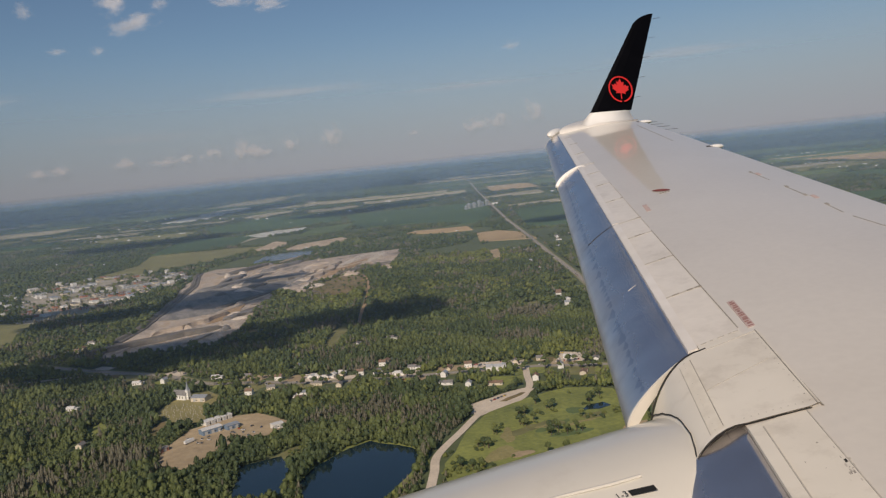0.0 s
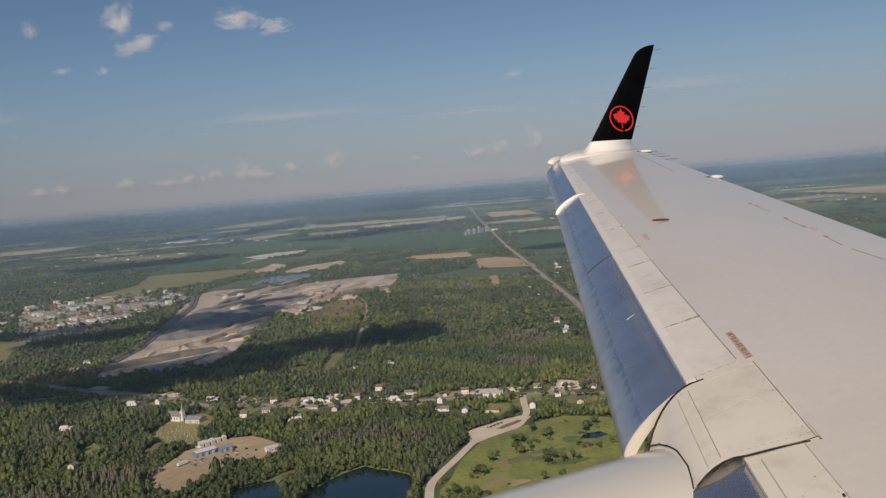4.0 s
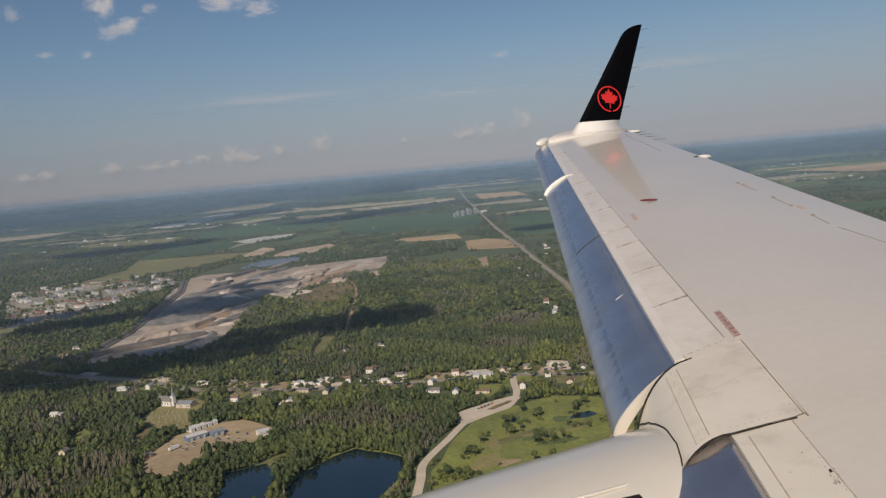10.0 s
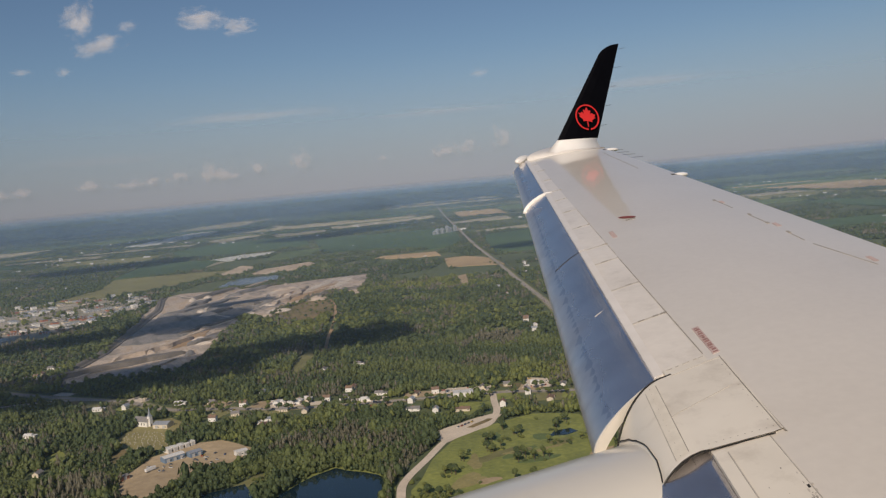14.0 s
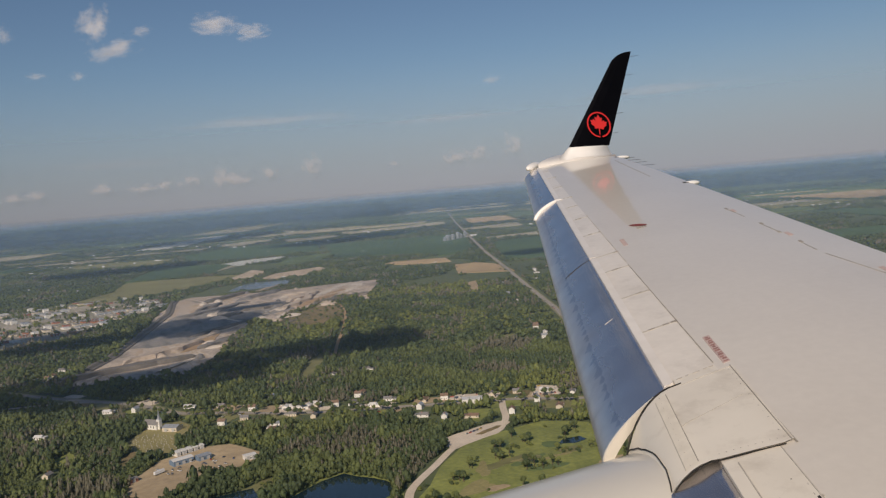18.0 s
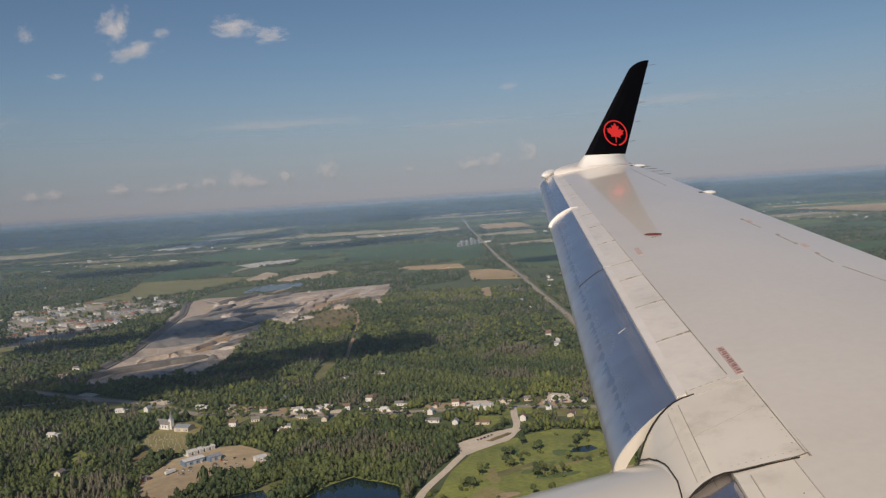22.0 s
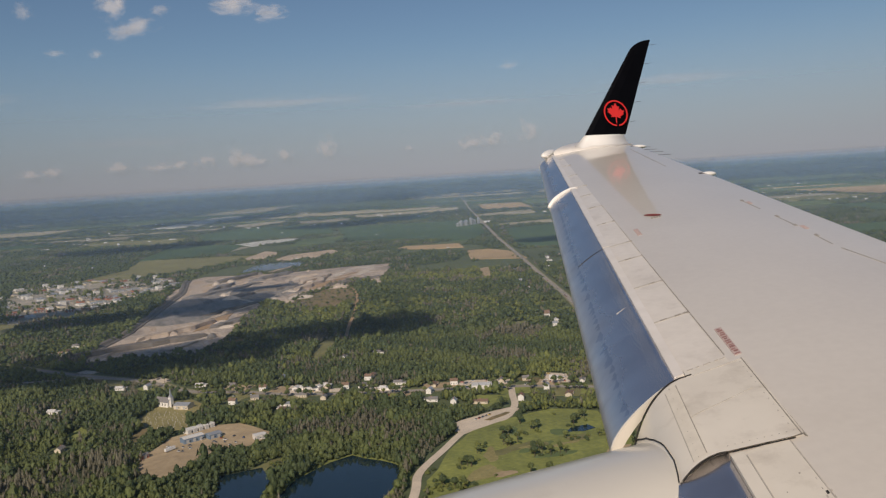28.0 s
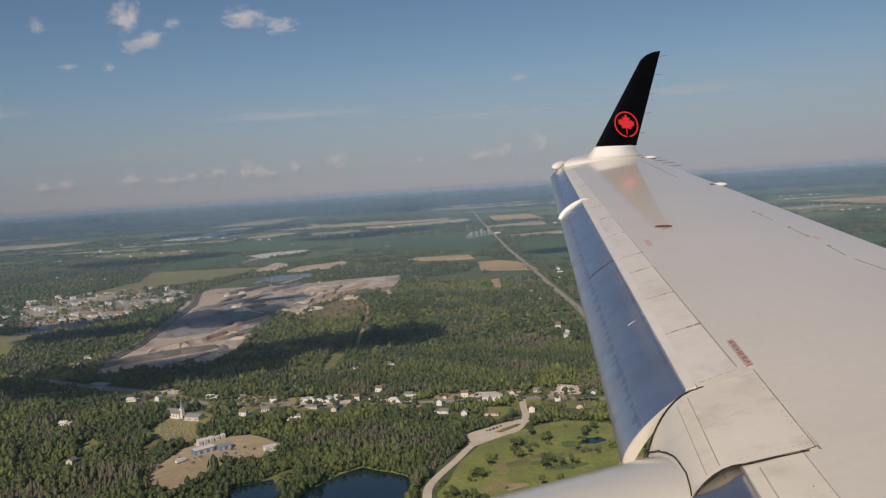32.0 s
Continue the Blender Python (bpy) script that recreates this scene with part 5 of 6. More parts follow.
def hall(w, d, h, wm, rm, name="warehouse", rise=0.0, doors=3):
    e = empty(name)
    bm = bmesh.new()
    loft(bm, [[(sx, -d / 2, -0.5), (sx, d / 2, -0.5), (sx, d / 2, h), (sx, 0, h + rise + 0.01), (sx, -d / 2, h)] for sx in (-w / 2, w / 2)], closed=True)
    part("wall", bm, wm, e)
    if rise:
        gable("roof", w, d, h, rise, 0.4, rm, e)
    else:
        boxpart("roof", (-w / 2 - 0.25, -d / 2 - 0.25, h), (w / 2 + 0.25, d / 2 + 0.25, h + 0.35), rm, e)
        boxpart("roof_unit", (w * 0.1, -1.5, h + 0.35), (w * 0.1 + 3, 1.5, h + 1.8), STEEL, e)
        boxpart("roof_unit", (-w * 0.3, -1.0, h + 0.35), (-w * 0.3 + 2, 1.2, h + 1.5), STEEL, e)
    for k in range(doors):
        x = -w / 2 + w * (k + 0.5) / doors
        boxpart("door", (x - 1.6, -d / 2 - 0.08, 0), (x + 1.6, -d / 2 + 0.05, min(3.6, h - 0.5)), GREYW if wm is not GREYW else WHITEW, e)
        boxpart("window", (x + 2.0, -d / 2 - 0.06, 1.2), (x + 3.6, -d / 2 + 0.05, 2.4), PANE, e)
    return e


def stand(e, x, y, turn, label, category, group=""):
    k = max(1.0, math.hypot(x, y) / NEAR)
    e.matrix_basis = Matrix.Translation(gp(x, y, 0.6 * k)) @ Euler((0, 0, radians(turn))).to_matrix().to_4x4() @ Matrix.Scale(gp(x, y).xy.length / math.hypot(x, y), 4)
    return tagged(e, label, category, group)


def again(e, x, y, turn, label="", up=0.6):
    k = max(1.0, math.hypot(x, y) / NEAR)
    m = Matrix.Translation(gp(x, y, up * k)) @ Euler((0, 0, radians(turn))).to_matrix().to_4x4()
    ob = copy_thing(e, m)
    ob.scale = [gp(x, y).xy.length / math.hypot(x, y)] * 3
    if label:
        ob["label"] = label
    return ob


HOUSES = []
for w, d, h, rise, wm, rm, g_, lab in ((13, 8.5, 3.0, 2.2, WHITEW, ROOFG, True, "white sided house with grey shingle roof"), (11, 8, 5.2, 2.6, WHITEW, ROOFB, False, "two storey white house with brown roof"), (14, 9, 3.0, 2.0, CREAMW, ROOFB, True, "cream bungalow with brown shingle roof"), (12, 8, 3.2, 2.4, CREAMW, ROOFG, False, "cream sided house with grey roof"), (12, 8.5, 3.0, 2.0, WHITEW, ROOFW, True, "white house with pale roof"), (10, 8, 5.0, 2.6, WHITEW, ROOFM, False, "white house with pale metal roof")):
    HOUSES.append((house(w, d, h, rise, wm, rm, g_), lab))
SPOTS = [(-72, 1607), (-102, 1497), (-5, 1201), (117, 1102), (134, 1120), (167, 957), (262, 1020), (282, 1012), (326, 1000), (344, 934), (300, 985), (439, 930), (470, 922), (476, 828), (167, 1075), (308, 1199), (361, 1199), (470, 870), (-84, 1120), (-67, 942), (-60, 1580), (-85, 1560), (-92, 1530), (-50, 1630), (-110, 1540), (30, 1180), (95, 1150), (240, 1030), (205, 1010), (360, 962), (385, 955), (520, 872), (560, 850), (590, 800), (500, 905), (225, 985), (150, 1035),
         (831, 1203), (820, 1119), (783, 1043), (758, 972), (915, 1427), (827, 1310), (944, 1513), (1044, 1640), (1226, 1681), (1163, 1539), (1414, 2025), (1437, 2170), (1381, 1907), (1296, 1988), (1280, 2241), (1158, 1915)]
used = set()
for k, (x, y) in enumerate(SPOTS):
    e, lab = HOUSES[(k * 5 + k // 4) % 6]
    turn = -31 + 90 * (k % 2) + rng.uniform(-12, 12)
    if lab not in used:
        used.add(lab)
        stand(e, x, y, turn, lab, "house", "village houses")
    else:
        again(e, x, y, turn)
    OPEN.append(np.array([(x - 13, y - 13), (x + 13, y - 13), (x + 13, y + 13), (x - 13, y + 13)]))
extra = 0
while extra < 60:
    a, b = (ROAD[3], ROAD[6]) if extra < 28 else ((1150, 1550), (1460, 2200)) if extra < 52 else (STREET[2], STREET[7])
    t = rng.random()
    p = Vector(a) + (Vector(b) - Vector(a)) * t
    side = rng.choice((-1, 1)) * rng.uniform(30, 75 if extra < 28 or extra > 51 else 160)
    q = (Vector(b) - Vector(a)).normalized()
    p += Vector((-q.y, q.x)) * side
    again(HOUSES[int(rng.integers(0, 6))][0], p.x, p.y, math.degrees(math.atan2(q.y, q.x)) + 90 * rng.integers(0, 2))
    OPEN.append(np.array([(p.x - 12, p.y - 12), (p.x + 12, p.y - 12), (p.x + 12, p.y + 12), (p.x - 12, p.y + 12)]))
    extra += 1

stand(hall(33, 14, 7.5, WHITEW, ROOFW, doors=2), 406, 906, -27, "long white flat roofed warehouse by the street", "warehouse")
stand(hall(26, 16, 5, BRICKW, ROOFG, "shop", doors=4), 560, 780, -36, "low red brick shop at the crossroads", "shop")
stand(hall(22, 11, 5, BLUEW, ROOFW, rise=1.2), 62, 900, 20, "blue works shed with white roof", "shed")
stand(hall(14, 10, 4.5, BLUEW, ROOFM, rise=0.8, doors=2), 84, 900, 20, "small blue works shed with metal roof", "shed")
stand(hall(12, 9, 4.5, WHITEW, ROOFW, rise=0.8, doors=2), 127, 868, 10, "small white shed with red base", "shed")
stand(hall(9, 7, 3.5, BRICKW, ROOFG, rise=1.0, doors=1), 12, 868, 30, "small red brick hut in the yard", "hut")
stand(hall(20, 14, 4.5, CREAMW, ROOFM, "parish_hall", rise=2.6, doors=2), 66, 1046, -40, "low hall with pale pitched roof beside the church", "hall")
stand(hall(18, 12, 5, WHITEW, ROOFM, rise=1.5, doors=2), 175, 975, -25, "white shed with metal roof behind the street", "shed")
stand(hall(30, 18, 6, GREYW, ROOFW, rise=2.0, doors=3), -382, 1130, 8, "grey warehouse with white roof in the storage yard", "warehouse")
stand(hall(34, 20, 7, GREYW, ROOFG, rise=1.6, doors=3), -296, 1128, 8, "grey warehouse with dark roof", "warehouse")
for k in range(5):
    e = hall(5, 11, 4.2, WHITEW, ROOFW, "loading_shed", rise=0.9, doors=1)
    stand(e, 60 + 6.4 * k, 932 + 3.0 * k, 20, "small white loading shed in a row", "shed", "row of loading sheds")
for x, y, turn in ((215, 1048, -30), (222, 1038, -30), (232, 1040, 60), (205, 1052, 60), (240, 1046, -30)):
    again(HOUSES[4][0], x, y, turn)

# church
church = empty("church")
bm = bmesh.new()
loft(bm, [[(sx, -5, -0.5), (sx, 5, -0.5), (sx, 5, 6), (sx, 0, 11), (sx, -5, 6)] for sx in (-11, 11)], closed=True)
part("nave_wall", bm, WHITEW, church)
gable("roof", 22, 10, 6, 5, 0.5, ROOFG, church)
boxpart("tower", (-13.5, -2.2, -0.5), (-9.2, 2.2, 12), WHITEW, church)
bm = bmesh.new()
loft(bm, [[(-11.35 + r * s, r * c, z) for s, c in ((1, 1), (1, -1), (-1, -1), (-1, 1))] for r, z in ((2.3, 12), (1.4, 13.5), (0.9, 16), (0.05, 24))], closed=True)
part("spire", bm, ROOFM, church, "pale pointed spire")
boxpart("door", (-13.6, -0.9, 0), (-13.4, 0.9, 2.8), DOORM, church)
for k in range(4):
    for side in (-1, 1):
        boxpart("window", (-7 + 4.6 * k, side * 5 - 0.06, 1.8), (-5.8 + 4.6 * k, side * 5 + 0.06, 4.6), PANE, church)
stand(church, 45, 1071, 130, "white village church with grey roof and spire", "church")
# gravestones
bm = bmesh.new()
for k in range(130):
    x, y = 12 + 6.2 * (k % 10) + rng.uniform(-2.6, 2.6), 962 + 6.5 * (k // 10) + rng.uniform(-2.4, 2.4)
    if inside(np.array([(7, 1022), (40, 1060), (65, 1009), (62, 951), (25, 958)]), [x], [y])[0]:
        z = -HIGH + 0.4
        box(bm, x - 0.42, y - 0.2, z, x + 0.42, y + 0.2, z + 0.95)
stones = part("gravestones", bm, STONE, None)
tagged(stones, "rows of pale gravestones on the lawn", "gravestones", "", "stuff")

# grain silos beside the country road
for k, (x, y, r, h) in enumerate(((1690, 3960, 13, 26), (1730, 3985, 13, 26), (1770, 4010, 11, 34), (1800, 4040, 11, 22), (1660, 3930, 10, 18), (1835, 4060, 9, 30))):
    silo = empty("grain_silo")
    bm = bmesh.new()
    loft(bm, [[(rr * math.sin(a), rr * math.cos(a), z) for a in [2 * math.pi * i / 20 for i in range(20)]] for rr, z in ((r, -1), (r, h))], closed=True)
    part("drum", bm, STEEL, silo)
    bm = bmesh.new()
    loft(bm, [[(rr * math.sin(a), rr * math.cos(a), z) for a in [2 * math.pi * i / 20 for i in range(20)]] for rr, z in ((r + 0.4, h), (r * 0.1, h + r * 0.55))], closed=True)
    part("cone_roof", bm, ROOFM, silo)
    stand(silo, x, y, 0, "round galvanised grain silo beside the road", "silo", "grain silos")
stand(hall(60, 24, 12, WHITEW, ROOFW, doors=3), 1880, 4070, -22, "long white farm shed beside the silos", "shed")

# the industrial town
TOWNS = []
for w, d, h, wm, rm, lab in ((22, 13, 6, WHITEW, ROOFW, "white flat roofed town building"), (17, 12, 7, CREAMW, ROOFG, "cream town block with grey roof"), (34, 14, 5, GREYW, ROOFM, "long grey factory shed"), (13, 10, 5, WHITEW, ROOFG, "small white town building"), (16, 12, 6, BRICKW, ROOFB, "red brick town building"), (12, 12, 13, WHITEW, ROOFW, "tall white tower block")):
    TOWNS.append((hall(w * 1.15, d * 1.25, h * 0.68, wm, rm, "town_building", doors=3), lab))
TOWN = np.array([(-400, 2016), (-420, 2800), (-58, 2896), (154, 2741), (182, 2479), (30, 2240), (-95, 2068)])
placed, count = [], 0
while count < 170:
    x, y = rng.uniform(-420, 190), rng.uniform(2010, 2900)
    if not inside(TOWN, [x], [y])[0] or any((x - a) ** 2 + (y - b) ** 2 < 19 ** 2 for a, b in placed):
        if rng.random() < 0.0002:
            break
        continue
    placed.append((x, y))
    q = int(rng.choice(6, p=[0.14, 0.24, 0.2, 0.18, 0.18, 0.06]))
    turn = 22 + 90 * rng.integers(0, 2)
    e, lab = TOWNS[q]
    if lab not in used:
        used.add(lab)
        stand(e, x, y, turn, lab, "building", "town buildings")
    else:
        again(e, x, y, turn)
    count += 1

# far farms as small white groups
FARM = hall(26, 14, 7, WHITEW, ROOFW, "farm_building", rise=2.5, doors=2)
stand(FARM, 2050, 3100, 20, "far white farm building", "farm", "far farm buildings")
for k in range(110):
    d = 2900 * math.exp(rng.random() * 2.0)
    a = radians(-14 + 80 * rng.random())
    ob = again(FARM, d * math.sin(a), d * math.cos(a), rng.integers(0, 4) * 45)
    ob.scale = [c * rng.uniform(0.3, 0.6) for c in ob.scale]


# hamlets and barns too far off to tell apart
bm = bmesh.new()
for k in range(170):
    d = 4800 * math.exp(rng.random() * 1.6)
    a = radians(-15 + 83 * rng.random())
    for j in range(int(rng.integers(1, 6))):
        x, y = d * math.sin(a) + rng.uniform(-1, 1) * 0.018 * d, d * math.cos(a) + rng.uniform(-1, 1) * 0.018 * d
        w_, d_, h_ = rng.uniform(7, 26), rng.uniform(6, 11), rng.uniform(3, 6)
        base, f_ = gp(x, y, 0.5), gp(x, y).xy.length / math.hypot(x, y)
        c_, s_ = (math.cos(radians(22)), math.sin(radians(22))) if j % 2 else (math.cos(radians(112)), math.sin(radians(112)))
        loft(bm, [[base + Vector((c_ * u - s_ * v, s_ * u + c_ * v, z)) * f_ for v, z in ((-d_ / 2, -2), (d_ / 2, -2), (d_ / 2, h_), (0, h_ + 3), (-d_ / 2, h_))] for u in (-w_ / 2, w_ / 2)], closed=True)
tagged(part("far_hamlets", bm, WHITEW, None), "scattered white farms and hamlets far off", "hamlet", "", "stuff")


# ---- vehicles and yard goods ----
def car(paint):
    e = empty("car")
    bm = bmesh.new()
    loft(bm, [[(-2.2, y, 0.45), (2.2, y, 0.45), (2.25, y, 0.8), (1.2, y, 0.95), (-2.0, y, 1.0), (-2.25, y, 0.8)] for y in (-0.88, 0.88)], closed=True)
    part("body", bm, paint, e)
    bm = bmesh.new()
    loft(bm, [[(-1.7 * s, y * s, z), (1.0 * s, y * s, z), (1.0 * s, -y * s, z), (-1.7 * s, -y * s, z)] for s, y, z in ((1, 0.82, 0.96), (0.8, 0.78, 1.45))], closed=True)
    part("cabin", bm, PANE, e)
    for x in (-1.4, 1.4):
        for y in (-0.85, 0.85):
            bm = bmesh.new()
            bmesh.ops.create_cone(bm, cap_ends=True, segments=12, radius1=0.33, radius2=0.33, depth=0.2)
            bmesh.ops.transform(bm, matrix=Matrix.Translation((x, y, 0.33)) @ Euler((radians(90), 0, 0)).to_matrix().to_4x4(), verts=bm.verts)
            part("wheel", bm, TYRE, e)
    return e


def trailer(paint):
    e = empty("truck_trailer")
    boxpart("box_body", (-6, -1.25, 1.1), (6, 1.25, 3.9), paint, e)
    boxpart("chassis", (-5.8, -0.5, 0.8), (5.8, 0.5, 1.1), TYRE, e)
    for x in (-4.6, -3.3, 4.2):
        for y in (-1.0, 1.0):
            bm = bmesh.new()
            bmesh.ops.create_cone(bm, cap_ends=True, segments=12, radius1=0.5, radius2=0.5, depth=0.35)
            bmesh.ops.transform(bm, matrix=Matrix.Translation((x, y, 0.5)) @ Euler((radians(90), 0, 0)).to_matrix().to_4x4(), verts=bm.verts)
            part("wheel", bm, TYRE, e)
    return e


names = ("white", "red", "blue", "grey", "yellow")
CARP = [car(m) for m in CARS]
TRAIL = [trailer(m) for m in (CARS[0], CARS[1], CARS[4])]
for k, e in enumerate(CARP):
    stand(e, 345 + 5 * k, 800 + 2 * k, 40, names[k] + " parked car on gravel", "car", "parked cars")
for k, e in enumerate(TRAIL):
    stand(e, *((38, 876), (-410, 1030), (-395, 1040))[k], 35, ("white", "red", "yellow")[k] + " box trailer parked in a yard", "trailer", "parked trailers")
for k in range(60):
    t = rng.random()
    if k < 22:
        i = int(rng.integers(1, 7))
        p = Vector(STREET[i]).lerp(Vector(STREET[i + 1]), t) + Vector((rng.uniform(-16, 16), rng.uniform(-16, 16)))
    elif k < 40:
        p = Vector((rng.uniform(35, 125), rng.uniform(860, 905)))
    else:
        i = int(rng.integers(2, 6))
        p = Vector(ROAD[i]).lerp(Vector(ROAD[i + 1]), t) + Vector((3, -1)) * rng.choice((-1, 1))
    again(CARP[int(rng.choice(5, p=[0.45, 0.08, 0.10, 0.33, 0.04]))], p.x, p.y, rng.uniform(0, 180) if k < 40 else 68, up=1.55 if k >= 40 else 0.6)
for k in range(70):
    x, y = -500 + 24 * (k % 10) + rng.uniform(-3, 3), 960 + 22 * (k // 10)
    if inside(np.array(MORE[3][2]), [x], [y])[0]:
        again(TRAIL[int(rng.choice(3, p=[0.6, 0.1, 0.3]))], x, y, 70)

# cars on the village lots
for lot, n in (([(191, 1036), (202, 1075), (237, 1062), (225, 1023), (202, 1008)], 16), ([(478, 898), (508, 940), (526, 917), (509, 880)], 9), ([(383, 953), (406, 963), (454, 939), (447, 916), (403, 934)], 12)):
    lot = np.array(lot)
    lo, hi = lot.min(axis=0), lot.max(axis=0)
    while n:
        x, y = rng.uniform(lo[0], hi[0]), rng.uniform(lo[1], hi[1])
        if inside(lot, [x], [y])[0]:
            again(CARP[int(rng.choice(5, p=[0.5, 0.08, 0.10, 0.30, 0.02]))], x, y, rng.choice((-28, 62)) + rng.uniform(-6, 6), up=0.6)
            n -= 1

# rubble heaps in the quarry
for k in range(46):
    x, y = (rng.uniform(20, 600), rng.uniform(1500, 2550))
    if not inside(np.array([(0, 1480), (60, 1720), (200, 2270), (240, 2580), (480, 2570), (700, 2400), (600, 2040), (420, 1880), (240, 1640), (120, 1430)]), [x], [y])[0]:
        continue
    bm = bmesh.new()
    r, h = rng.uniform(6, 20), rng.uniform(4, 9)
    rings = [[(r * s_ * (1 + 0.25 * noise.noise(Vector((i * 0.9, k, s_ * 3)))) * math.sin(6.283 * i / 14) * 1.7, r * s_ * (1 + 0.25 * noise.noise(Vector((i * 0.9, k + 40, s_ * 3)))) * math.cos(6.283 * i / 14), z * h) for i in range(14)] for s_, z in ((1, -0.1), (0.72, 0.45), (0.4, 0.85), (0.08, 1.0))]
    loft(bm, rings, closed=True)
    heap = part("spoil_mound", bm, (QUARRY, PALEROCK, QUARRYGREY)[k % 3], None)
    heap.matrix_basis = Matrix.Translation(gp(x, y, 0.8)) @ Euler((0, 0, rng.uniform(0, 3.1))).to_matrix().to_4x4()
    tagged(heap, ("tan", "pale", "grey")[k % 3] + " mound of quarried stone", "mound", "quarry mounds")
# low stone terraces, laid along the quarry's length
PIT = np.array([(0, 1480), (60, 1720), (200, 2270), (240, 2580), (480, 2570), (700, 2400), (600, 2040), (420, 1880), (240, 1640), (120, 1430)])
for k in range(30):
    x, y = rng.uniform(20, 640), rng.uniform(1490, 2540)
    if not inside(PIT, [x], [y])[0]:
        continue
    bm = bmesh.new()
    ln, wd, h = rng.uniform(50, 150), rng.uniform(7, 20), rng.uniform(4, 9)
    rings = []
    for i in range(17):
        t = i / 16 * 2 - 1
        c = Vector((ln * t, 16 * noise.noise(Vector((t * 2.2, k, 7))), 0))
        e_ = (1 - t * t) ** 0.5 + 0.02
        w_ = wd * e_ * (1 + 0.4 * noise.noise(Vector((t * 4, k, 3))))
        rings.append([c + Vector((0, o * w_, z * h * min(1, e_ * 1.6))) for o, z in ((-1.02, -0.3), (-0.93, 0.95), (0.4, 1.0), (0.9, 0.3), (1.3, -0.3))])
    loft(bm, rings)
    ob = part("stone_terrace", bm, (SHADEDROCK, QUARRY, SHADEDROCK, QUARRYGREY)[k % 4], None)
    ob.matrix_basis = Matrix.Translation(gp(x, y, 0.8)) @ Euler((0, 0, radians(rng.uniform(-8, 62)))).to_matrix().to_4x4()
    tagged(ob, "long worked terrace of quarry stone", "mound", "quarry mounds")
# worked bank along the quarry's west side
bm = bmesh.new()
bank = [(-70, 1455), (20, 1690), (90, 1960), (165, 2265), (210, 2600)]
rings = []
for i in range(33):
    t = i / 32 * (len(bank) - 1)
    j = min(int(t), len(bank) - 2)
    p = Vector(bank[j]).lerp(Vector(bank[j + 1]), t - j)
    q = (Vector(bank[j + 1]) - Vector(bank[j])).normalized()
    n = Vector((q.y, -q.x))
    h = 7 + 3 * noise.noise(Vector((i * 0.7, 3, 1)))
    wob = 7 * noise.noise(Vector((i * 0.5, 9, 2)))
    rings.append([gp(*(p + n * (off + wob)), up) for off, up in ((-16, -1), (-7, h), (-1, h * 0.9), (3, h * 0.45), (8, h * 0.4), (11, -1))])
loft(bm, rings)
tagged(part("quarry_bank", bm, SHADEDROCK, None), "stepped stone bank of the quarry", "bank", "", "structure")


# ---- single trees and bushes ----
def tree_proto(height, spread, material, seed, bush=False):
    e = empty("bush" if bush else "tree")
    r = np.random.default_rng(seed)
    if not bush:
        bm = bmesh.new()
        loft(bm, [[(rr * math.sin(a) + 0.1 * z / height, rr * math.cos(a), z) for a in [6.283 * i / 7 for i in range(7)]] for rr, z in ((0.34, -0.4), (0.24, height * 0.3), (0.10, height * 0.75))], closed=True)
        for k in range(4):
            a = 1.57 * k + r.uniform(0, 1)
            z0 = height * r.uniform(0.28, 0.45)
            tip = Vector((math.sin(a) * spread * 0.6, math.cos(a) * spread * 0.6, z0 + height * 0.28))
            base = Vector((0, 0, z0))
            side = Vector((math.cos(a), -math.sin(a), 0)) * 0.09
            loft(bm, [[base + side, base - side, base + Vector((0, 0, 0.18))], [tip + side * 0.3, tip - side * 0.3, tip + Vector((0, 0, 0.05))]], closed=True)
        part("trunk", bm, BARK, e)
    V, T = [], []
    lumps = 5 if not bush else 3
    for k in range(lumps):
        v, t = crown_proto(seed * 10 + k, 12, 46, 0.24)
        a = 6.283 * k / lumps + r.uniform(0, 0.8)
        off = np.array([math.sin(a) * spread * 0.42, math.cos(a) * spread * 0.42, (height * (0.55 + 0.22 * r.random())) if not bush else height * 0.35])
        if k == 0:
            off = np.array([0, 0, height * 0.78 if not bush else height * 0.5])
        v = v * np.array([spread * 0.6, spread * 0.6, height * (0.26 if not bush else 0.5)]) + off
        T += [tuple(int(i) + len(V) for i in q) for q in t]
        V += [tuple(p) for p in v]
    put("crown", V, T, material, e)
    return e


TREES = [(tree_proto(11, 4.6, FOREST[0], 1), "dark green broadleaf tree with full crown"), (tree_proto(9, 4.2, FOREST[1], 2), "mid green rounded broadleaf tree"), (tree_proto(12, 3.4, FOREST[1], 3), "tall slender green leafy tree"), (tree_proto(8, 3.6, FOREST[2], 4), "bright green young leafy tree")]
BUSHES = [(tree_proto(3.2, 3.4, FOREST[0], 5, True), "dark green bush in the meadow"), (tree_proto(2.6, 2.8, FOREST[1], 6, True), "green bush in the meadow"), (tree_proto(3.6, 3.0, FOREST[2], 7, True), "bright green bush in the meadow")]


def sow(protos, n, where, group, category):
    for k in range(n):
        x, y = where(k)
        e, lab = protos[int(rng.integers(0, len(protos)))]
        if lab not in used:
            used.add(lab)
            stand(e, x, y, 0, lab, category, group)
        else:
            again(e, x, y, rng.uniform(0, 360), up=0.3)


MEAD = np.array([(240, 660), (300, 725), (360, 765), (440, 780), (450, 700), (395, 600), (319, 540), (215, 570)])
lake_poly = np.array([(100, 700), (135, 735), (174, 762), (205, 768), (235, 701), (196, 640), (157, 600), (95, 600)])


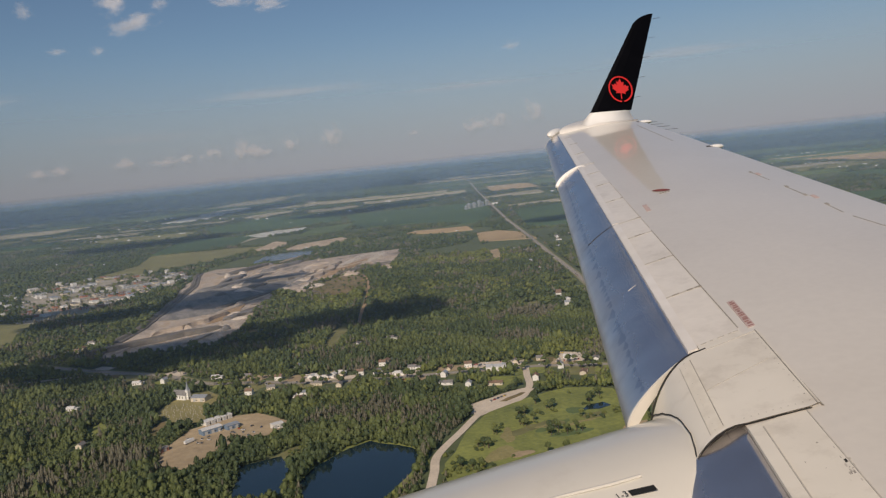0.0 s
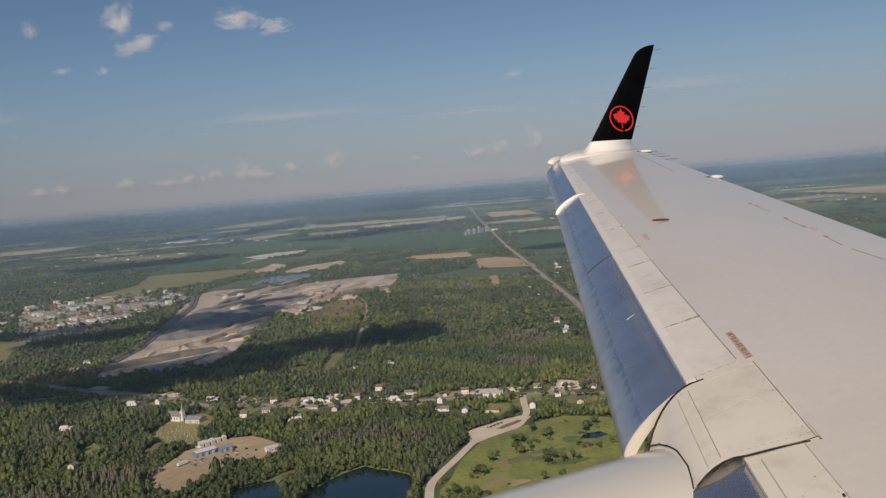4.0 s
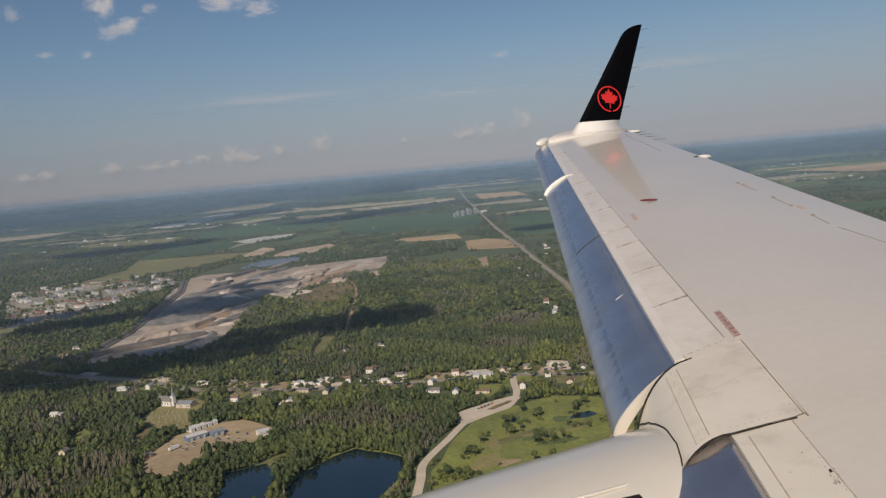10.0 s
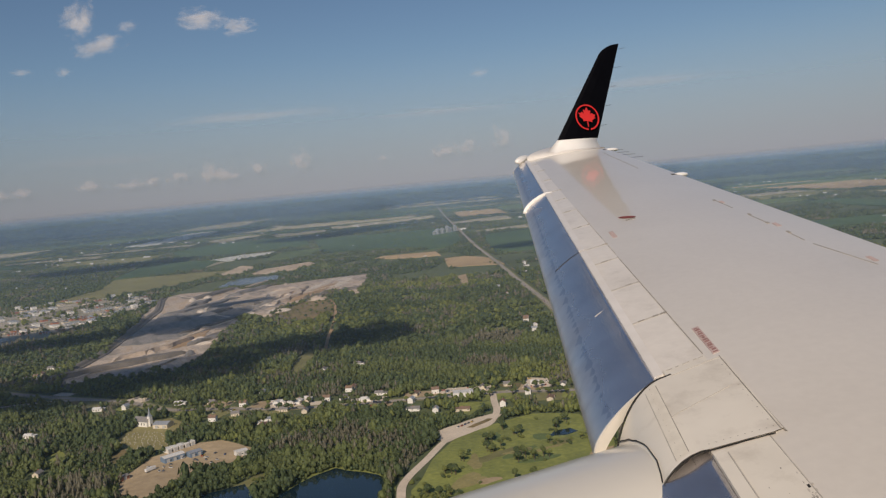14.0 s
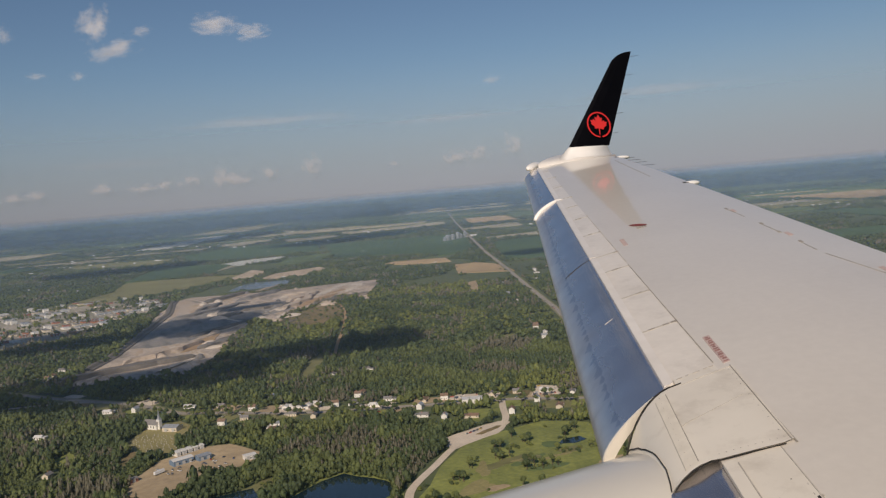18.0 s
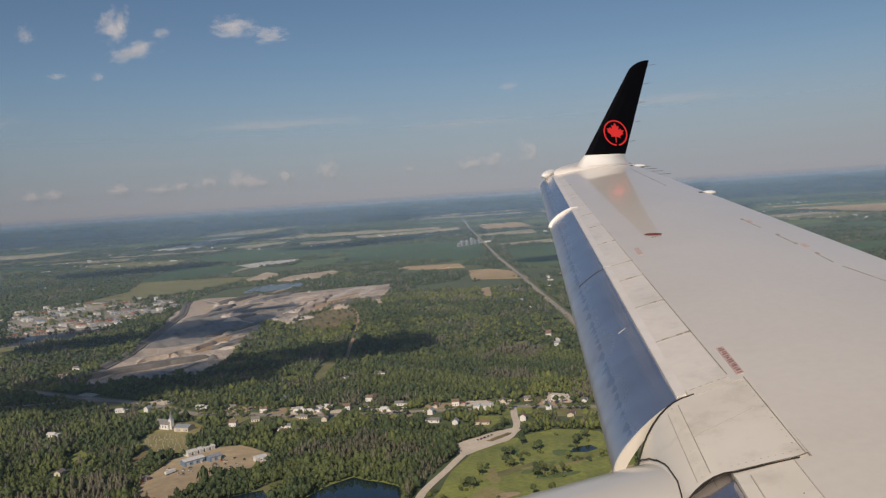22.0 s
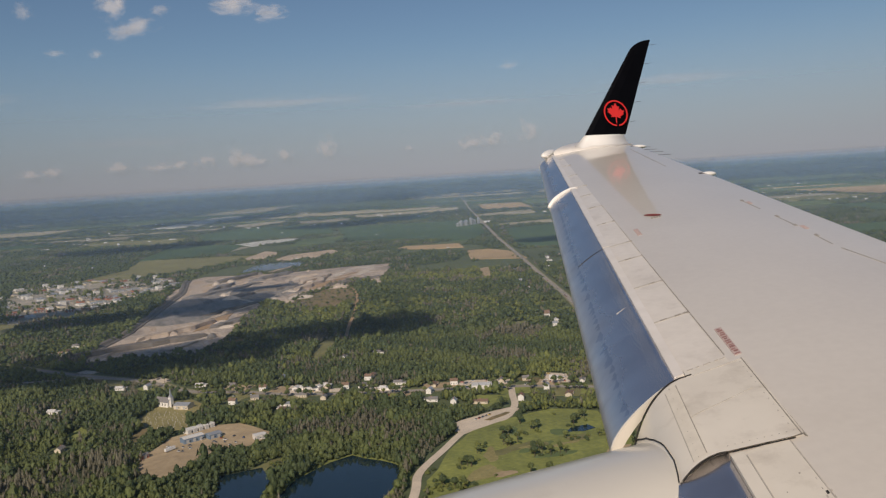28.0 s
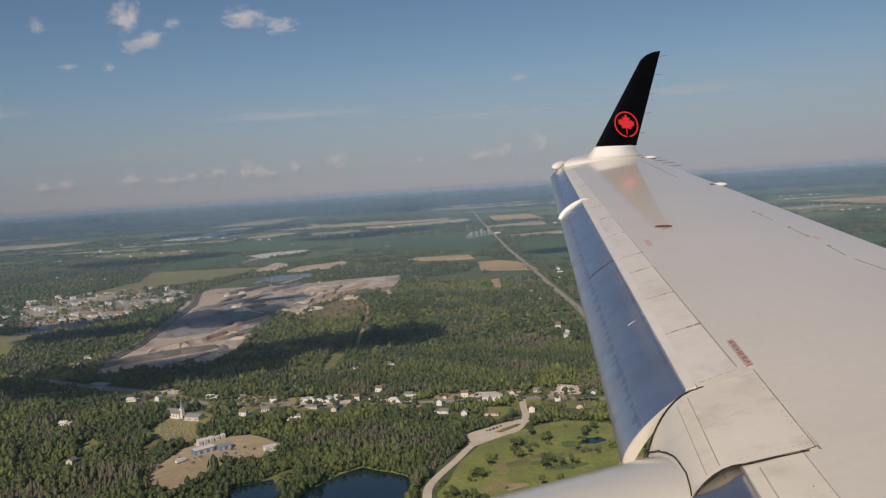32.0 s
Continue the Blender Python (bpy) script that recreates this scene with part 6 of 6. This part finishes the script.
def in_meadow(k):
    while True:
        x, y = rng.uniform(210, 460), rng.uniform(540, 785)
        clump = noise.noise(Vector((x, y, 0)) / 24.0)
        if inside(MEAD, [x], [y])[0] and clump > 0.2 and all(abs((Vector((x, y)) - Vector(p)).length) > 9 for p in LANE):
            return x, y


def on_shore(k):
    a = 6.283 * rng.random()
    while True:
        x, y = 166 + (74 + rng.uniform(0, 14)) * math.sin(a), 690 + (88 + rng.uniform(0, 14)) * math.cos(a)
        if not inside(np.array([(68, 782), (122, 784), (120, 721), (100, 670), (48, 680)]), [x], [y])[0] and not inside(lake_poly, [x], [y])[0]:
            return x, y
        a = 6.283 * rng.random()


def by_street(k):
    i = int(rng.integers(1, 9))
    p = Vector(STREET[i]).lerp(Vector(STREET[i + 1]), rng.random())
    q = (Vector(STREET[i + 1]) - Vector(STREET[i])).normalized()
    p += Vector((-q.y, q.x)) * rng.choice((-1, 1)) * rng.uniform(9, 20)
    return p.x, p.y


def by_road(k):
    i = int(rng.integers(2, 6))
    p = Vector(ROAD[i]).lerp(Vector(ROAD[i + 1]), rng.random())
    p += ACROSS * rng.choice((-1, 1)) * rng.uniform(13, 24)
    return p.x, p.y


sow(BUSHES, 110, in_meadow, "meadow bushes", "bush")
sow(TREES, 70, in_meadow, "meadow trees", "tree")
sow(BUSHES, 60, on_shore, "shore bushes", "bush")
def on_bench(k):
    while True:
        x, y = rng.uniform(340, 560), rng.uniform(1690, 2050)
        if inside(BENCH, [x], [y])[0]:
            return x, y


sow(BUSHES, 90, on_bench, "bench bushes", "bush")
sow(TREES, 30, on_bench, "bench trees", "tree")
sow(TREES, 150, by_street, "street trees", "tree")
sow(TREES, 60, by_road, "roadside trees", "tree")


# ---- clouds ----
def cloud_mat(dense, tone=(0.80, 0.75, 0.71), lumps=2.6, ragged=1.35):
    m = bpy.data.materials.new("cloud_vapour")
    m.use_nodes = True
    nt = m.node_tree
    nt.nodes.clear()
    N, L = nt.nodes.new, nt.links.new
    out, mix, clear_, scat = N("ShaderNodeOutputMaterial"), N("ShaderNodeMixShader"), N("ShaderNodeBsdfTransparent"), N("ShaderNodeBsdfDiffuse")
    trans, both = N("ShaderNodeBsdfTranslucent"), N("ShaderNodeMixShader")
    scat.inputs[0].default_value = trans.inputs[0].default_value = (*tone, 1)
    up_ = N("ShaderNodeCombineXYZ")
    up_.inputs[1].default_value, up_.inputs[2].default_value = -0.75, 0.65
    L(up_.outputs[0], scat.inputs["Normal"])
    L(scat.outputs[0], both.inputs[1])
    L(trans.outputs[0], both.inputs[2])
    both.inputs[0].default_value = 0.12
    tc, nz, flat, ln, sub, ramp = N("ShaderNodeTexCoord"), N("ShaderNodeTexNoise"), N("ShaderNodeVectorMath"), N("ShaderNodeVectorMath"), N("ShaderNodeMath"), N("ShaderNodeMapRange")
    nz.inputs["Scale"].default_value = lumps
    nz.inputs["Detail"].default_value = 3.0
    nz.inputs["Roughness"].default_value = 0.5
    info, shift = N("ShaderNodeObjectInfo"), N("ShaderNodeVectorMath")
    shift.operation = "ADD"
    big = N("ShaderNodeVectorMath")
    big.operation = "SCALE"
    big.inputs[3].default_value = 40
    L(info.outputs["Location"], big.inputs[0])
    L(tc.outputs["Object"], shift.inputs[0])
    L(big.outputs[0], shift.inputs[1])
    L(shift.outputs[0], nz.inputs["Vector"])
    # flat below, heaped above
    flat.operation = "MULTIPLY"
    flat.inputs[1].default_value = (1, 0, 0)
    L(tc.outputs["Object"], flat.inputs[0])
    high_, low_, tall_, both2 = N("ShaderNodeSeparateXYZ"), N("ShaderNodeMath"), N("ShaderNodeMath"), N("ShaderNodeCombineXYZ")
    low_.operation, tall_.operation = "MULTIPLY", "MAXIMUM"
    L(tc.outputs["Object"], high_.inputs[0])
    L(high_.outputs[2], low_.inputs[0])
    low_.inputs[1].default_value = -1.35
    L(high_.outputs[2], tall_.inputs[0])
    L(low_.outputs[0], tall_.inputs[1])
    L(tall_.outputs[0], both2.inputs[2])
    joined = N("ShaderNodeVectorMath")
    joined.operation = "ADD"
    L(flat.outputs[0], joined.inputs[0])
    L(both2.outputs[0], joined.inputs[1])
    ln.operation = "LENGTH"
    L(joined.outputs[0], ln.inputs[0])
    sub.operation = "MULTIPLY_ADD"
    sub.inputs[1].default_value = -0.95
    L(ln.outputs["Value"], sub.inputs[0])
    lumpy = N("ShaderNodeMath")
    lumpy.operation = "MULTIPLY_ADD"
    lumpy.inputs[1].default_value, lumpy.inputs[2].default_value = ragged, 0.495 - ragged / 2
    L(nz.outputs[0], lumpy.inputs[0])
    L(lumpy.outputs[0], sub.inputs[2])
    ramp.interpolation_type = "SMOOTHSTEP"
    L(sub.outputs[0], ramp.inputs[0])
    ramp.inputs[1].default_value, ramp.inputs[2].default_value = -0.28, 0.48
    ramp.inputs[3].default_value, ramp.inputs[4].default_value = 0.0, dense
    L(ramp.outputs[0], mix.inputs[0])
    L(clear_.outputs[0], mix.inputs[1])
    L(both.outputs[0], mix.inputs[2])
    L(mix.outputs[0], out.inputs[0])
    return m


VAPOUR = cloud_mat(0.30, lumps=2.0, ragged=1.7)
WISP = cloud_mat(0.13, lumps=2.0, ragged=1.7)
THIN = cloud_mat(0.12)
FAINT = cloud_mat(0.14, (0.90, 0.74, 0.69), 2.2, 2.3)
# azimuth, elevation, width, height and lean, in degrees
SKYCLOUDS = (
    (1.6, 12.1, 2.9, 2.6, 30),
    (2.6, 10.5, 4.0, 1.5, 16),
    (8.9, 11.9, 4.1, 1.9, 4),
    (11.2, 11.3, 2.9, 1.2, 6),
    (4.3, 11.6, 1.7, 1.0, 10),
    (-2.1, 9.0, 1.5, 0.7, 0),
    (0.3, 8.95, 1.2, 0.8, 8),
    (27.0, 7.18, 1.6, 0.9, 6),
    (-3.6, 11.35, 1.3, 1.6, 20),
    (-2.9, 1.75, 1.4, 0.9, 0),
    (-4.3, 1.7, 1.9, 0.8, 0),
    (0.9, 1.85, 1.9, 1.0, 0),
    (3.4, 1.75, 2.6, 0.8, 4),
    (4.7, 1.85, 1.3, 1.0, 0),
    (6.3, 2.0, 1.9, 1.4, 12),
    (8.3, 2.1, 1.4, 2.2, -10),
    (9.2, 1.9, 2.5, 1.3, 4),
    (11.5, 2.15, 1.5, 1.3, 0),
    (14.4, 2.35, 1.9, 2.2, 26),
    (19.9, 2.1, 0.8, 0.6, 0),
    (24.2, 2.2, 2.2, 1.4, 10),
    (25.7, 2.25, 1.6, 1.7, 0),
    (28.2, 2.75, 1.9, 2.4, 28),
    (12.0, 5.6, 17.0, 1.3, 0),
    (2.0, 3.4, 14.0, 1.0, 0),
    (24.0, 4.9, 12.0, 0.9, 0),
    (-8.0, 6.2, 12.0, 1.1, 0),
    (38.0, 5.4, 15.0, 1.2, 0),
)
for az, el, w, h, lean in SKYCLOUDS:
    bm = bmesh.new()
    bmesh.ops.create_icosphere(bm, subdivisions=3, radius=1.35 if el > 7 else 1.2)
    if el < 3:
        # the far low ones are shallow domes
        bmesh.ops.delete(bm, geom=[v for v in bm.verts if v.co.y > 0.02], context="VERTS")
    for v in bm.verts:
        v.co *= 1 + 0.25 * noise.noise(v.co * 1.7 + Vector((az, el, 0)))
    ob = part("cloud", bm, THIN if w > 9 else VAPOUR if w > 2.2 and el > 7 else WISP if el > 7 else FAINT, None, smooth=True)
    a, b, far = radians(az), radians(el), 4960.0 if el > 7 or w > 9 else 4785.0
    at = Vector((math.sin(a) * math.cos(b), math.cos(a) * math.cos(b), math.sin(b))) * far
    turned = Euler((0, 0, -a)).to_matrix().to_4x4() @ Euler((0, -radians(lean), 0)).to_matrix().to_4x4()
    ob.matrix_basis = Matrix.Translation(at) @ turned @ Matrix.Diagonal((far * radians(w) / 2, 60 if el > 7 and w > 2.2 else 8, far * radians(h) / 2, 1))
    tagged(ob, "small fair weather cumulus cloud" if w < 9 else "long thin veil of pale high cloud", "cloud", "cumulus clouds")
THICK = bpy.data.materials.new("thick_cloud_vapour")
THICK.use_nodes = True
tn = THICK.node_tree
tmix, tclear = tn.nodes.new("ShaderNodeMixShader"), tn.nodes.new("ShaderNodeBsdfTransparent")
tmix.inputs[0].default_value = 0.60
tn.nodes["Principled BSDF"].inputs["Base Color"].default_value = (0.9, 0.9, 0.9, 1)
tn.nodes["Principled BSDF"].inputs["Roughness"].default_value = 1.0
tn.links.new(tclear.outputs[0], tmix.inputs[1])
tn.links.new(tn.nodes["Principled BSDF"].outputs[0], tmix.inputs[2])
tn.links.new(tmix.outputs[0], tn.nodes["Material Output"].inputs[0])
# the cumulus overhead that shades parts of the land
for x, y, r1, r2 in ((220, 1960, 150, 165), (370, 2190, 100, 50), (40, 1390, 300, 140), (420, 1420, 150, 110), (-40, 1900, 200, 90), (1650, 2800, 260, 90), (-150, 2100, 160, 80), (150, 4300, 380, 110), (1500, 5200, 420, 110), (2900, 4200, 380, 120), (900, 7500, 450, 100), (4200, 5200, 400, 120)):
    bm = bmesh.new()
    for k in range(7):
        a = 0.9 * k
        m = Matrix.Translation((0.5 * math.sin(a) * (k > 0), 0.5 * math.cos(a) * (k > 0), 0.0)) @ Matrix.Scale(0.45 + 0.12 * math.sin(k * 2.3), 4)
        bmesh.ops.create_icosphere(bm, subdivisions=2, radius=1.0, matrix=m)
    for v in bm.verts:
        v.co *= 1 + 0.2 * noise.noise(v.co * 3 + Vector((x, y, 0)))
    ob = part("cloud", bm, THICK, None, smooth=True)
    ob.matrix_basis = Matrix.Translation(gp(x, y) + SUN_TO * ((1000 if y < 2900 else 1900) / SUN_TO.z)) @ Matrix.Diagonal((r1, r2, 45, 1))
    tagged(ob, "white cumulus cloud overhead casting its shadow", "cloud", "cumulus clouds")


# ---- planting the woods round all that is built ----
OPENALL = OPEN
town_xy = scatter(1950, 2950, -14, 6, 17)
town_xy = town_xy[inside(TOWN, town_xy[:, 0], town_xy[:, 1])]
town_xy = town_xy[(wave(town_xy, 160, 31) > 0.5) & (np.array([min((x - a) ** 2 + (y - b) ** 2 for a, b in placed) for x, y in town_xy]) > 140)]
plant(town_xy, MIDP, 5.0, 5.0, 4.0)
plant(free(scatter(520, 1350, -14, 54, 4.3), OPENALL), NEARP, 3.0, 4.1, 4.4)
plant(free(scatter(1350, 2300, -16, 54, 7.0), OPENALL), MIDP, 5.1, 4.6, 4.6)
# the woods go on, ahead of the wing and behind it
for a0, a1 in ((-90, -14), (54, 90)):
    plant(free(scatter(330, 2300, a0, a1, 16), OPENALL), FARP, 9.5, 6.0, 3.5)
far_xy = free(scatter(2300, 5200, -16, 56, 13.5), OPENALL)
west = np.degrees(np.arctan2(far_xy[:, 0], far_xy[:, 1])) < 5 + 3 * wave(far_xy, 700, 27)
keep = (wave(far_xy, 900, 21) + 0.4 * wave(far_xy, 300, 22) > 0.60) | west
plant(far_xy[keep], FARP, 8.4, 5.5, 2.5, 1)
far_xy = free(scatter(5200, 16000, -20, 64, 78), OPENALL)
keep = wave(far_xy, 3000, 23) + 0.5 * wave(far_xy, 900, 24) > 0.50
plant(far_xy[keep], FARP, 34, 5, 0, 1)
far_xy = scatter(16000, 38000, -20, 64, 270)
keep = wave(far_xy, 7000, 25) + 0.5 * wave(far_xy, 2500, 26) > 0.5
plant(far_xy[keep], FARP, 105, 6, 0, 1)
